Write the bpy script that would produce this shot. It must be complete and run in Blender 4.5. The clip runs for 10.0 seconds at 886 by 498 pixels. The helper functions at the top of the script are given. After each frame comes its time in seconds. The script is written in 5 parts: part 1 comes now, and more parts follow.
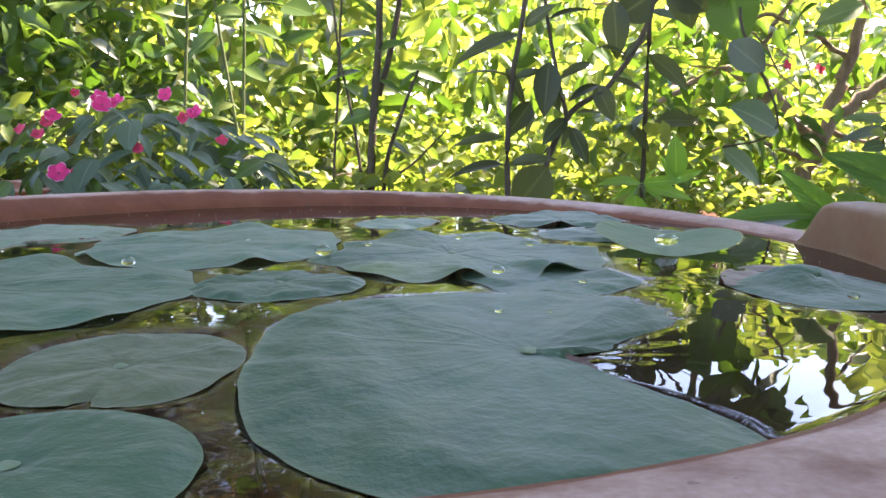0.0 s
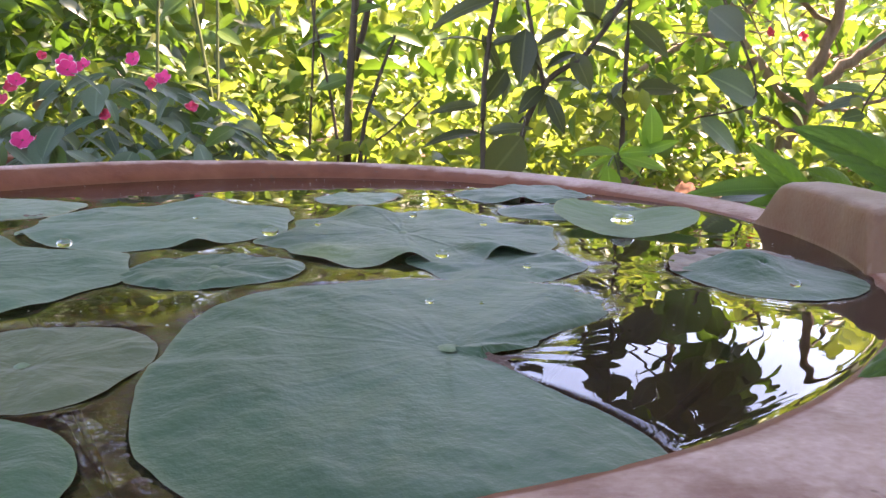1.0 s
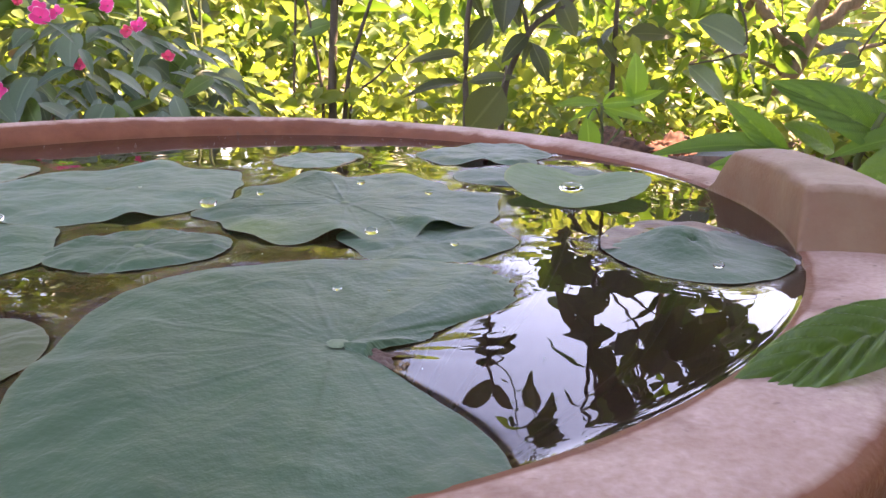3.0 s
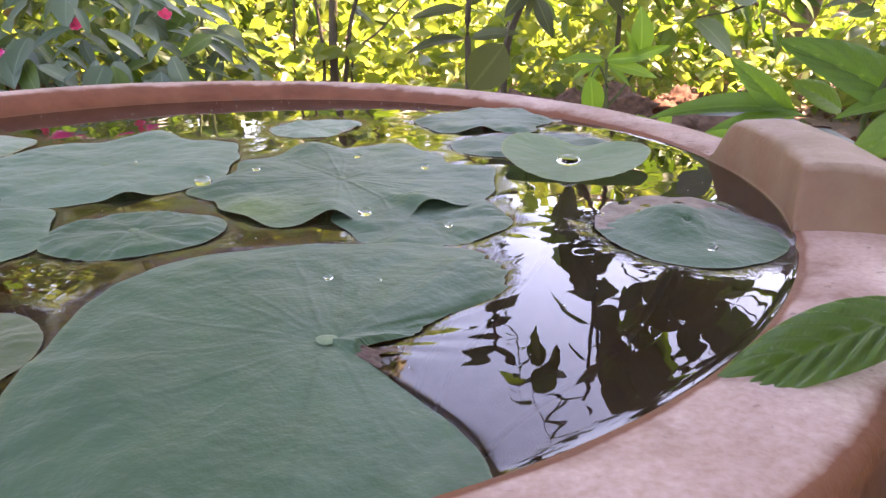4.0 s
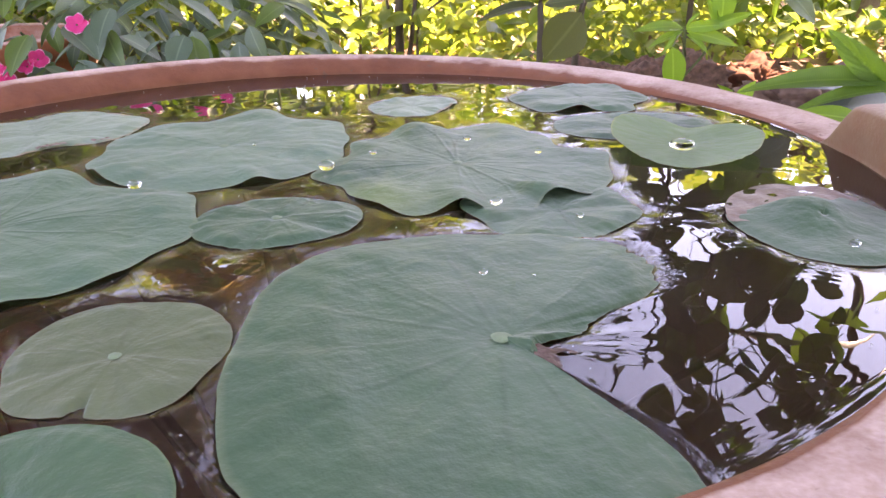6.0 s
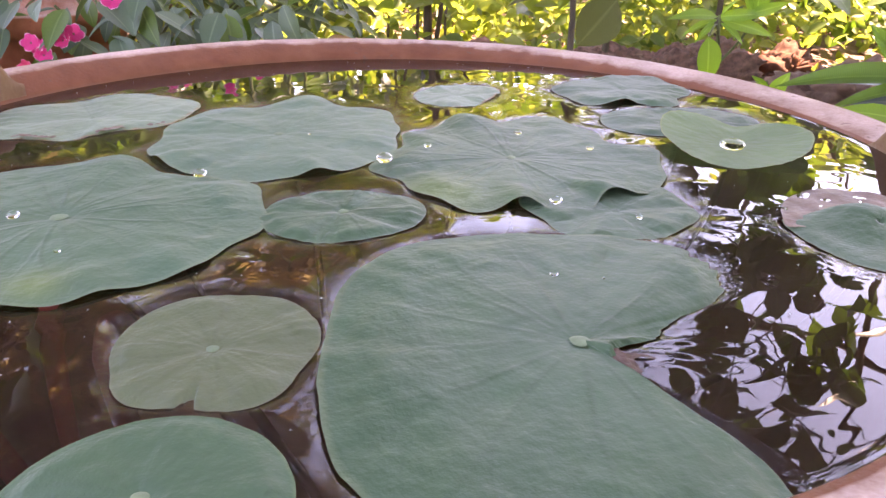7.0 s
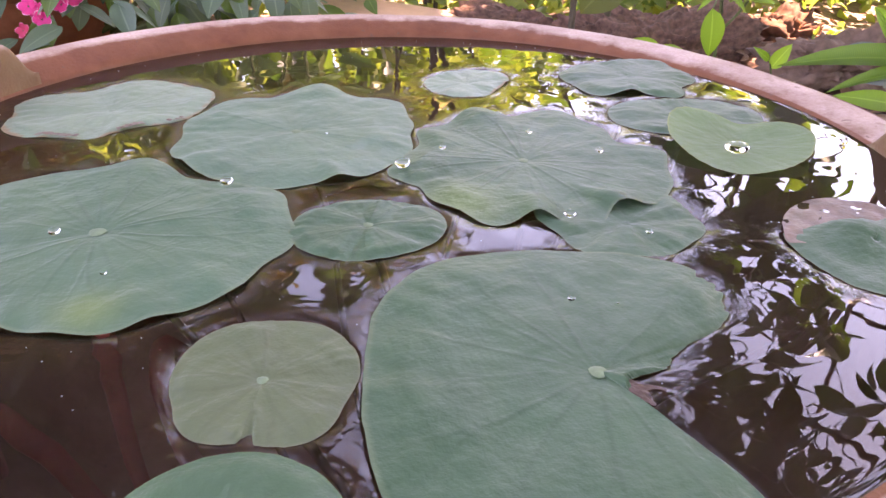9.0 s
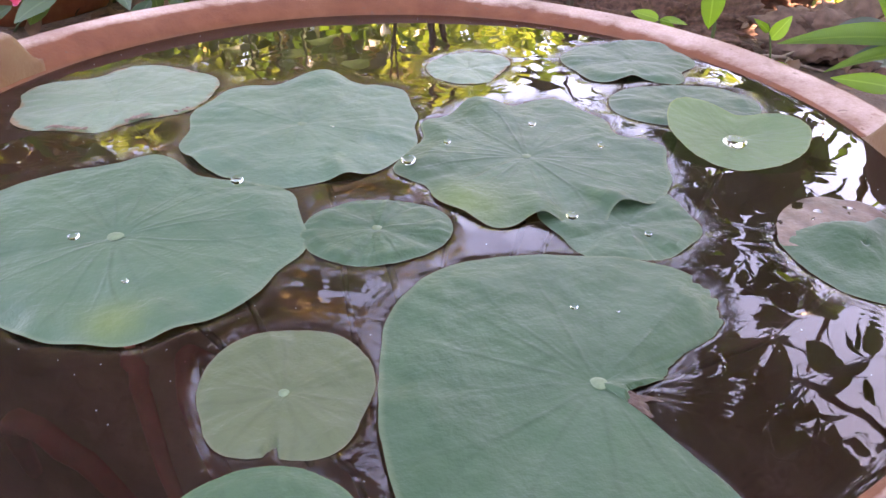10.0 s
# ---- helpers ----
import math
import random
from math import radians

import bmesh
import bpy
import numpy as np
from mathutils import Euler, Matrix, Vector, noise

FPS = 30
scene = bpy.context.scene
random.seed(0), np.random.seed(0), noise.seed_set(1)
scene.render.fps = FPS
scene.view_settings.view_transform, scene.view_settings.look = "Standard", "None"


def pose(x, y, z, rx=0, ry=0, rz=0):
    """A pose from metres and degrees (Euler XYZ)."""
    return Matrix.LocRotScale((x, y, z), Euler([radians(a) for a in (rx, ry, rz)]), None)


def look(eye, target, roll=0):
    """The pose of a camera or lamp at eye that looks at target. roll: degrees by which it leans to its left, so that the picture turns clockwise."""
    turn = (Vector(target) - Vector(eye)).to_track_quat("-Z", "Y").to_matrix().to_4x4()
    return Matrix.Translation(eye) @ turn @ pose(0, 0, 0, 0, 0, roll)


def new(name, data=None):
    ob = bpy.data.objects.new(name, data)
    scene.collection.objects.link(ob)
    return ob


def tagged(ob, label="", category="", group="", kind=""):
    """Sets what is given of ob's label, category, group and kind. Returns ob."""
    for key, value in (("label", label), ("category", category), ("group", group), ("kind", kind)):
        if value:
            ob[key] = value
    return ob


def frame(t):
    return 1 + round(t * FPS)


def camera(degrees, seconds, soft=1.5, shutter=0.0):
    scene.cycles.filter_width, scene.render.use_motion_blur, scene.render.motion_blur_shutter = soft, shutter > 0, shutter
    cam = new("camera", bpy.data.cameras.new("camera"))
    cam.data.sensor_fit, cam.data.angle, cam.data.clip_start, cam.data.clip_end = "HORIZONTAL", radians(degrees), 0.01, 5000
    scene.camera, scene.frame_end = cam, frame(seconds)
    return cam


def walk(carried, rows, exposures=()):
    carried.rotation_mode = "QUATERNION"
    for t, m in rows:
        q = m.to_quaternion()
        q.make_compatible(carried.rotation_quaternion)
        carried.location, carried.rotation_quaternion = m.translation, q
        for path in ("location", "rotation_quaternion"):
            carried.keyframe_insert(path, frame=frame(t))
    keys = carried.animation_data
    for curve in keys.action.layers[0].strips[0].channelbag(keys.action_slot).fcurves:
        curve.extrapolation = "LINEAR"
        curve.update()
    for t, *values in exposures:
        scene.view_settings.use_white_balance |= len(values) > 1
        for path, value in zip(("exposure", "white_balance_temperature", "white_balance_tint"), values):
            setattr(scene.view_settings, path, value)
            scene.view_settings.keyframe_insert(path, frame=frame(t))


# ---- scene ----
cam = camera(63.55, 10.0)
PATH = [
    (0, (0.0146, 0.0204, 0.0661), (-0.0267, 1.9982, -0.2280), 0.44),
    (0.5, (0.0272, 0.0272, 0.0735), (0.0181, 1.9957, -0.2804), 0.89),
    (1, (0.0353, 0.0293, 0.0745), (0.0299, 1.9902, -0.3186), 0.84),
    (1.5, (0.0433, 0.0353, 0.0769), (0.0282, 1.9894, -0.3489), 0.51),
    (2, (0.0535, 0.0291, 0.0837), (0.0223, 1.9812, -0.3500), 0.06),
    (2.5, (0.0600, 0.0322, 0.0863), (0.0449, 1.9733, -0.3953), 0.28),
    (3, (0.0702, 0.0356, 0.0904), (0.0546, 1.9578, -0.4618), 0.73),
    (4.5, (0.0763, 0.0408, 0.1098), (0.0240, 1.9043, -0.6146), -0.39),
    (5, (0.0618, 0.0412, 0.1129), (-0.0214, 1.8954, -0.6321), -0.56),
    (5.5, (0.0484, 0.0400, 0.1139), (-0.0665, 1.8829, -0.6545), -0.32),
    (6, (0.0347, 0.0357, 0.1183), (-0.1138, 1.8698, -0.6653), -0.45),
    (7.5, (0.0029, 0.0260, 0.1367), (-0.1693, 1.8130, -0.7449), 1.28),
    (8, (-0.0013, 0.0238, 0.1441), (-0.1604, 1.7944, -0.7724), 1.72),
    (8.5, (-0.0037, 0.0267, 0.1559), (-0.1428, 1.7815, -0.7935), 2.04),
    (9, (-0.0036, 0.0264, 0.1688), (-0.1453, 1.7614, -0.8161), 1.25),
    (9.5, (-0.0078, 0.0282, 0.1876), (-0.1491, 1.7460, -0.8269), 1.21),
    (10, (-0.0103, 0.0277, 0.1969), (-0.1291, 1.6955, -0.9005), 1.55),
]
walk(cam, [(t, look(eye, target, roll)) for t, eye, target, roll in PATH], [(0.0, 3.2, 7500, 27), (1.0, 3.35, 8050, 37), (2.5, 3.55, 8550, 44), (4.5, 3.84, 8850, 42), (7.5, 4.06, 9250, 51), (9.0, 4.16, 9250, 51), (10.0, 4.25, 9000, 45)])

# ---- light ----
SUN_UP, SUN_TURN = 57.0, 60.0   # degrees above the horizon; degrees to the right of straight ahead (+y)
world = bpy.data.worlds.new("sky")
scene.world = world
world.use_nodes = True
wn = world.node_tree
sky = wn.nodes.new("ShaderNodeTexSky")
sky.sky_type, sky.sun_disc = "NISHITA", False
sky.sun_elevation, sky.sun_rotation = radians(SUN_UP), radians(SUN_TURN)
sky.dust_density, sky.air_density = 0.45, 1.0
wn.links.new(sky.outputs[0], wn.nodes["Background"].inputs[0])
wn.nodes["Background"].inputs[1].default_value = 0.15
sun = new("sun", bpy.data.lights.new("sun", "SUN"))
sun.data.energy, sun.data.angle, sun.data.color = 4.4, radians(0.6), (1.0, 0.93, 0.80)
SUN_DIR = Vector((math.sin(radians(SUN_TURN)) * math.cos(radians(SUN_UP)), math.cos(radians(SUN_TURN)) * math.cos(radians(SUN_UP)), math.sin(radians(SUN_UP))))
sun.matrix_world = look(SUN_DIR * 10, (0, 0, 0))


# ---- materials ----
def material(name):
    m = bpy.data.materials.new(name)
    m.use_nodes = True
    nt = m.node_tree
    return m, nt, nt.nodes["Principled BSDF"], nt.nodes["Material Output"]


def node(nt, kind, **inputs):
    n = nt.nodes.new("ShaderNode" + kind)
    for key, value in inputs.items():
        slot = n.inputs[int(key[1:])] if key[0] == "i" and key[1:].isdigit() else n.inputs[key.replace("_", " ")]
        if isinstance(value, bpy.types.NodeSocket):
            nt.links.new(value, slot)
        else:
            slot.default_value = value
    return n


def coords(nt, scale=1.0, local=True):
    tc = nt.nodes.new("ShaderNodeTexCoord")
    mp = node(nt, "Mapping", Vector=tc.outputs["Object" if local else "Generated"])
    mp.inputs["Scale"].default_value = (scale, scale, scale) if not isinstance(scale, tuple) else scale
    return mp.outputs[0]


def noise_of(nt, vec, scale, detail=4.0, rough=0.55):
    return node(nt, "TexNoise", Vector=vec, Scale=scale, Detail=detail, Roughness=rough).outputs["Fac"]


def ramp(nt, fac, stops):
    r = node(nt, "ValToRGB", Fac=fac)
    cr = r.color_ramp
    while len(cr.elements) < len(stops):
        cr.elements.new(0.5)
    for e, (p, c) in zip(cr.elements, stops):
        e.position, e.color = p, (*c, 1)
    return r.outputs[0]


def mix(nt, fac, a, b, mode="MIX"):
    m = nt.nodes.new("ShaderNodeMix")
    m.data_type, m.blend_type = "RGBA", mode
    for slot, value in ((0, fac), (6, a), (7, b)):
        if isinstance(value, bpy.types.NodeSocket):
            nt.links.new(value, m.inputs[slot])
        else:
            m.inputs[slot].default_value = value if slot == 0 else (*value, 1)
    return m.outputs[2]


def math_of(nt, op, a, b=0.0):
    m = nt.nodes.new("ShaderNodeMath")
    m.operation = op
    for slot, value in ((0, a), (1, b)):
        if isinstance(value, bpy.types.NodeSocket):
            nt.links.new(value, m.inputs[slot])
        else:
            m.inputs[slot].default_value = value
    return m.outputs[0]


def bump(nt, bsdf, height, strength=0.3, distance=0.001):
    b = node(nt, "Bump", Height=height, Strength=strength, Distance=distance)
    nt.links.new(b.outputs[0], bsdf.inputs["Normal"])


def terracotta(name="terracotta", dust_from=0.0, tone=1.0, damp=0.0045, grime=0.0):
    """Fired clay; pale dust lies on what faces up, on the rim only where it is all but level."""
    m, nt, p, _ = material(name)
    v = coords(nt)
    fine, mid, big = noise_of(nt, v, 420, 6), noise_of(nt, v, 46, 5), noise_of(nt, v, 9, 3)
    clay = ramp(nt, mid, [(0.3, (0.29 * tone, 0.082 * tone, 0.036 * tone)), (0.55, (0.39 * tone, 0.122 * tone, 0.055 * tone)), (0.75, (0.47 * tone, 0.172 * tone, 0.085 * tone))])
    clay = mix(nt, math_of(nt, "MULTIPLY", big, 0.5), clay, (0.26 * tone, 0.10 * tone, 0.055 * tone))
    dust = ramp(nt, fine, [(0.3, (0.46, 0.31, 0.26)), (0.7, (0.60, 0.44, 0.39))])
    geo = nt.nodes.new("ShaderNodeNewGeometry")
    up = node(nt, "SeparateXYZ", Vector=geo.outputs["Normal"]).outputs[2]
    lie = math_of(nt, "ADD", up, math_of(nt, "MULTIPLY", math_of(nt, "SUBTRACT", mid, 0.5), 0.7))
    lie = node(nt, "MapRange", Value=lie, From_Min=0.55, From_Max=0.95).outputs[0]
    tall = node(nt, "SeparateXYZ", Vector=v).outputs[2]
    if dust_from:
        level = math_of(nt, "ADD", up, math_of(nt, "MULTIPLY", math_of(nt, "SUBTRACT", mid, 0.5), 0.13))
        lie = math_of(nt, "MULTIPLY", lie, node(nt, "MapRange", Value=level, From_Min=dust_from, From_Max=dust_from + 0.05).outputs[0])
    wet = node(nt, "MapRange", Value=math_of(nt, "ADD", tall, math_of(nt, "MULTIPLY", math_of(nt, "SUBTRACT", mid, 0.5), 0.004)), From_Min=damp, From_Max=damp * 0.35).outputs[0]
    base = mix(nt, math_of(nt, "MULTIPLY", lie, node(nt, "MapRange", Value=noise_of(nt, v, 16, 5, 0.6), From_Min=0.35, From_Max=0.65, To_Min=0.45, To_Max=0.95).outputs[0]), clay, dust)
    specks = ramp(nt, noise_of(nt, v, 160, 2, 0.4), [(0.26, (1, 1, 1)), (0.30, (0, 0, 0))])
    base = mix(nt, math_of(nt, "MULTIPLY", specks, 0.55), base, (0.12, 0.07, 0.05))
    base = mix(nt, math_of(nt, "MULTIPLY", wet, 0.55), base, (0.19, 0.075, 0.035))
    if grime:
        base = mix(nt, math_of(nt, "MULTIPLY", noise_of(nt, v, 30, 5, 0.6), 2 * grime), base, (0.21, 0.145, 0.085))
    p.inputs["Specular IOR Level"].default_value = 0.22
    nt.links.new(base, p.inputs["Base Color"])
    nt.links.new(node(nt, "MapRange", Value=wet, To_Min=0.65, To_Max=0.28).outputs[0], p.inputs["Roughness"])
    bump(nt, p, math_of(nt, "ADD", fine, math_of(nt, "MULTIPLY", mid, 2.0)), 0.35, 0.0012)
    return m


def lotus_skin(name, dark, light, rim_tint, brown=0.0, grain=14, thin=0.16):
    """A waxy lotus blade: blue bloom over green, pale veins (from the mesh's vein value), browned spots."""
    m, nt, p, out = material(name)
    v = coords(nt)
    big, fine = noise_of(nt, v, grain, 3), noise_of(nt, v, 300, 5)
    col = ramp(nt, big, [(0.30, dark), (0.70, light)])
    patch = ramp(nt, noise_of(nt, v, 38, 5, 0.6), [(0.35, (0, 0, 0)), (0.7, (1, 1, 1))])
    col = mix(nt, math_of(nt, "MULTIPLY", patch, 0.35), col, (dark[0] * 0.72, dark[1] * 0.92, dark[2] * 0.72))
    col = mix(nt, math_of(nt, "MULTIPLY", fine, 0.15), col, tuple(c * 0.8 for c in light))
    vein = node(nt, "Attribute")
    vein.attribute_name = "vein"
    col = mix(nt, math_of(nt, "MULTIPLY", vein.outputs["Fac"], 0.52), col, tuple(c * 0.62 for c in dark))
    edge = node(nt, "Attribute")
    edge.attribute_name = "edge"
    warm = node(nt, "Attribute")
    warm.attribute_name = "blush"
    col = mix(nt, math_of(nt, "MULTIPLY", warm.outputs["Fac"], 0.75), col, (0.135, 0.20, 0.062))
    rim = node(nt, "MapRange", Value=edge.outputs["Fac"], From_Min=0.968, From_Max=1.0).outputs[0]
    col = mix(nt, math_of(nt, "MULTIPLY", rim, 0.35), col, rim_tint)
    if brown:
        spot = math_of(nt, "MULTIPLY", node(nt, "MapRange", Value=edge.outputs["Fac"], From_Min=0.72, From_Max=1.0).outputs[0], noise_of(nt, v, 60, 4))
        spot = node(nt, "MapRange", Value=spot, From_Min=0.52 - brown, From_Max=0.62 - brown).outputs[0]
        col = mix(nt, spot, col, (0.24, 0.15, 0.07))
    nt.links.new(col, p.inputs["Base Color"])
    p.inputs["Roughness"].default_value = 0.5
    p.inputs["Specular IOR Level"].default_value = 0.4
    p.inputs["Sheen Weight"].default_value = 0.15
    p.inputs["Sheen Roughness"].default_value = 0.4
    lit = node(nt, "BsdfTranslucent", Color=mix(nt, 1.0, col, (1.3, 1.5, 0.8), "MULTIPLY"))
    both = node(nt, "MixShader", Fac=thin)
    nt.links.new(p.outputs[0], both.inputs[1])
    nt.links.new(lit.outputs[0], both.inputs[2])
    nt.links.new(both.outputs[0], out.inputs[0])
    crease = noise_of(nt, v, 34, 4, 0.5)
    pucker = noise_of(nt, v, 125, 4, 0.62)
    bump(nt, p, math_of(nt, "ADD", math_of(nt, "MULTIPLY", pucker, 0.36), math_of(nt, "ADD", math_of(nt, "MULTIPLY", fine, 0.03), crease)), 0.62, 0.0045)
    return m


def foliage(name, low, high, shine=0.35, through_light=0.5, tint=None, veined=0.0):
    """A thin leaf: gloss on the skin and daylight coming through it; every leaf has its own shade."""
    m, nt, p, out = material(name)
    geo = nt.nodes.new("ShaderNodeNewGeometry")
    info = nt.nodes.new("ShaderNodeObjectInfo")
    own = math_of(nt, "FRACT", math_of(nt, "ADD", geo.outputs["Random Per Island"], info.outputs["Random"]))
    mottle = noise_of(nt, coords(nt), 38, 3)
    shade = math_of(nt, "ADD", math_of(nt, "MULTIPLY", own, 0.75), math_of(nt, "MULTIPLY", mottle, 0.35))
    col = ramp(nt, shade, [(0.1, low), (0.95, high)])
    if veined:
        rib = node(nt, "TexWave", Vector=coords(nt, 1.0), Scale=veined, Distortion=2.5, Detail=2.0)
        col = mix(nt, math_of(nt, "MULTIPLY", rib.outputs["Fac"], 0.35), col, tuple(c * 1.5 for c in high))
        bump(nt, p, rib.outputs["Fac"], 0.35, 0.0015)
    rib = node(nt, "Attribute")
    rib.attribute_name = "rib"
    line = node(nt, "MapRange", Value=rib.outputs["Fac"], From_Min=0.78, From_Max=0.95).outputs[0]
    col = mix(nt, math_of(nt, "MULTIPLY", line, 0.3), col, tuple(min(1, c * 1.6 + 0.05) for c in high))
    nt.links.new(col, p.inputs["Base Color"])
    p.inputs["Roughness"].default_value = 0.62 - 0.4 * shine
    p.inputs["Specular IOR Level"].default_value = 0.5
    lit = node(nt, "BsdfTranslucent", Color=mix(nt, 1.0, col, tint or (1.9, 1.75, 0.5), "MULTIPLY"))
    both = nt.nodes.new("ShaderNodeMixShader")
    both.inputs[0].default_value = through_light
    nt.links.new(p.outputs[0], both.inputs[1])
    nt.links.new(lit.outputs[0], both.inputs[2])
    nt.links.new(both.outputs[0], out.inputs[0])
    return m


def bark(name, low, high, scale=40):
    m, nt, p, _ = material(name)
    v = coords(nt, (1, 1, 0.25))
    n1, n2 = noise_of(nt, v, scale, 6, 0.65), noise_of(nt, coords(nt), scale * 0.2, 3)
    col = ramp(nt, n1, [(0.3, low), (0.7, high)])
    nt.links.new(mix(nt, math_of(nt, "MULTIPLY", n2, 0.4), col, low), p.inputs["Base Color"])
    p.inputs["Roughness"].default_value = 0.85
    bump(nt, p, n1, 0.6, 0.004)
    return m


def plain(name, color, rough=0.6, vary=0.25, scale=60, spec=0.5):
    m, nt, p, _ = material(name)
    n1 = noise_of(nt, coords(nt), scale, 5)
    col = ramp(nt, n1, [(0.25, tuple(c * (1 - vary) for c in color)), (0.75, tuple(min(1, c * (1 + vary)) for c in color))])
    nt.links.new(col, p.inputs["Base Color"])
    p.inputs["Roughness"].default_value, p.inputs["Specular IOR Level"].default_value = rough, spec
    bump(nt, p, n1, 0.3, 0.002)
    return m


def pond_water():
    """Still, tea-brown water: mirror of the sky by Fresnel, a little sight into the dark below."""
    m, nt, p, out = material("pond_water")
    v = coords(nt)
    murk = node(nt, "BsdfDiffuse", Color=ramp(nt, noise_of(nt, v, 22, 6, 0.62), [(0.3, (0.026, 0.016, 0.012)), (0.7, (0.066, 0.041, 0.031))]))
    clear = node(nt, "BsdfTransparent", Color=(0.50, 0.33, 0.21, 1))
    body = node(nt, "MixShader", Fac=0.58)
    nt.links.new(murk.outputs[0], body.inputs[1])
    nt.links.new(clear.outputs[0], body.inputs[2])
    gloss = node(nt, "BsdfGlossy", Color=(1, 1, 1, 1), Roughness=0.0)
    ripple = node(nt, "Bump", Height=noise_of(nt, v, 26, 2), Strength=0.10, Distance=0.001)
    shore = node(nt, "Attribute")
    shore.attribute_name = "shore"
    wrinkle = node(nt, "Bump", Height=math_of(nt, "MULTIPLY", noise_of(nt, v, 300, 2, 0.5), shore.outputs["Fac"]), Strength=0.75, Distance=0.001, Normal=ripple.outputs[0])
    ripple = wrinkle
    nt.links.new(ripple.outputs[0], gloss.inputs["Normal"])
    fres = node(nt, "Fresnel", IOR=1.333)
    nt.links.new(ripple.outputs[0], fres.inputs["Normal"])
    top = nt.nodes.new("ShaderNodeMixShader")
    nt.links.new(fres.outputs[0], top.inputs[0])
    nt.links.new(body.outputs[0], top.inputs[1])
    nt.links.new(gloss.outputs[0], top.inputs[2])
    nt.links.new(top.outputs[0], out.inputs[0])
    return m


def soil_mat():
    m, nt, p, _ = material("soil")
    v = coords(nt)
    n1, n2, n3 = noise_of(nt, v, 3, 4), noise_of(nt, v, 34, 6, 0.65), noise_of(nt, v, 160, 5)
    col = ramp(nt, n2, [(0.3, (0.045, 0.028, 0.018)), (0.55, (0.11, 0.068, 0.046)), (0.75, (0.21, 0.14, 0.095))])
    col = mix(nt, math_of(nt, "MULTIPLY", n1, 0.4), col, (0.16, 0.10, 0.07))
    nt.links.new(col, p.inputs["Base Color"])
    p.inputs["Roughness"].default_value = 0.95
    bump(nt, p, math_of(nt, "ADD", n2, math_of(nt, "MULTIPLY", n3, 0.4)), 0.8, 0.01)
    return m


def drop_mat():
    m, nt, p, _ = material("water_bead")
    p.inputs["Base Color"].default_value = (1, 1, 1, 1)
    p.inputs["Roughness"].default_value, p.inputs["IOR"].default_value = 0.0, 1.333
    p.inputs["Transmission Weight"].default_value = 1.0
    return m


GRIP_CLAY = terracotta("grip_terracotta", 0.0, 0.5, 0.0045, 0.5)
CLAY, RIM_CLAY, WATER, SOIL, BEAD = terracotta(), terracotta("rim_terracotta", 0.938, 0.52, 0.0036, 0.0), pond_water(), soil_mat(), drop_mat()
LOTUS = lotus_skin("lotus_blue_green", (0.034, 0.091, 0.046), (0.054, 0.124, 0.066), (0.20, 0.23, 0.13))
LOTUS_PALE = lotus_skin("lotus_pale_bloom", (0.053, 0.122, 0.071), (0.080, 0.162, 0.098), (0.22, 0.25, 0.15))
LOTUS_BLOOM = lotus_skin("lotus_heavy_bloom", (0.068, 0.142, 0.090), (0.098, 0.183, 0.120), (0.24, 0.27, 0.17))
LOTUS_WORN = lotus_skin("lotus_worn", (0.150, 0.225, 0.155), (0.195, 0.268, 0.186), (0.22, 0.24, 0.13), 0.08)
LOTUS_OLIVE = lotus_skin("lotus_olive", (0.084, 0.116, 0.056), (0.114, 0.142, 0.074), (0.22, 0.18, 0.12))
LOTUS_DRY = lotus_skin("lotus_dry", (0.12, 0.068, 0.048), (0.30, 0.19, 0.15), (0.36, 0.27, 0.2), 0.0, 90)
LOTUS_GREEN = lotus_skin("lotus_green", (0.042, 0.108, 0.055), (0.064, 0.14, 0.075), (0.16, 0.24, 0.10))
LOTUS_YOUNG = lotus_skin("lotus_young", (0.118, 0.215, 0.09), (0.165, 0.265, 0.122), (0.36, 0.34, 0.12), 0.0, 14, 0.35)
HUB = plain("lotus_hub", (0.14, 0.205, 0.115), 0.6, 0.15, 300)
SHRED = plain("withered_blade", (0.115, 0.066, 0.048), 0.7, 0.5, 220)
SUNKEN = plain("sunken_red_stalk", (0.40, 0.045, 0.04), 0.6, 0.3, 80)
STALK = plain("lotus_stalk", (0.22, 0.06, 0.035), 0.6, 0.3, 80)
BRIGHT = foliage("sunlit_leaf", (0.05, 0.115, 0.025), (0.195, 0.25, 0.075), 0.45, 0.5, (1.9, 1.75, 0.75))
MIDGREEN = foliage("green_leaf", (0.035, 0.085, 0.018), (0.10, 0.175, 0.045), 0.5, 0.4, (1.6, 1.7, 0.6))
DEEP = foliage("deep_leaf", (0.06, 0.11, 0.053), (0.14, 0.21, 0.112), 0.35, 0.28)
OLIVE = foliage("olive_leaf", (0.18, 0.155, 0.075), (0.40, 0.345, 0.20), 0.3, 0.68, (1.5, 1.35, 0.95))
IMPATIENS = foliage("impatiens_leaf", (0.040, 0.084, 0.046), (0.105, 0.165, 0.100), 0.4, 0.2)
DUSKY = foliage("dusky_leaf", (0.030, 0.044, 0.020), (0.085, 0.105, 0.050), 0.4, 0.42)
FRESH = foliage("fresh_leaf", (0.10, 0.24, 0.03), (0.18, 0.34, 0.07), 0.35, 0.5)
BROADLEAF = foliage("broad_leaf", (0.045, 0.125, 0.02), (0.095, 0.205, 0.038), 0.5, 0.55, None, 30.0)
TWIG = bark("twig", (0.045, 0.035, 0.022), (0.11, 0.085, 0.055), 120)
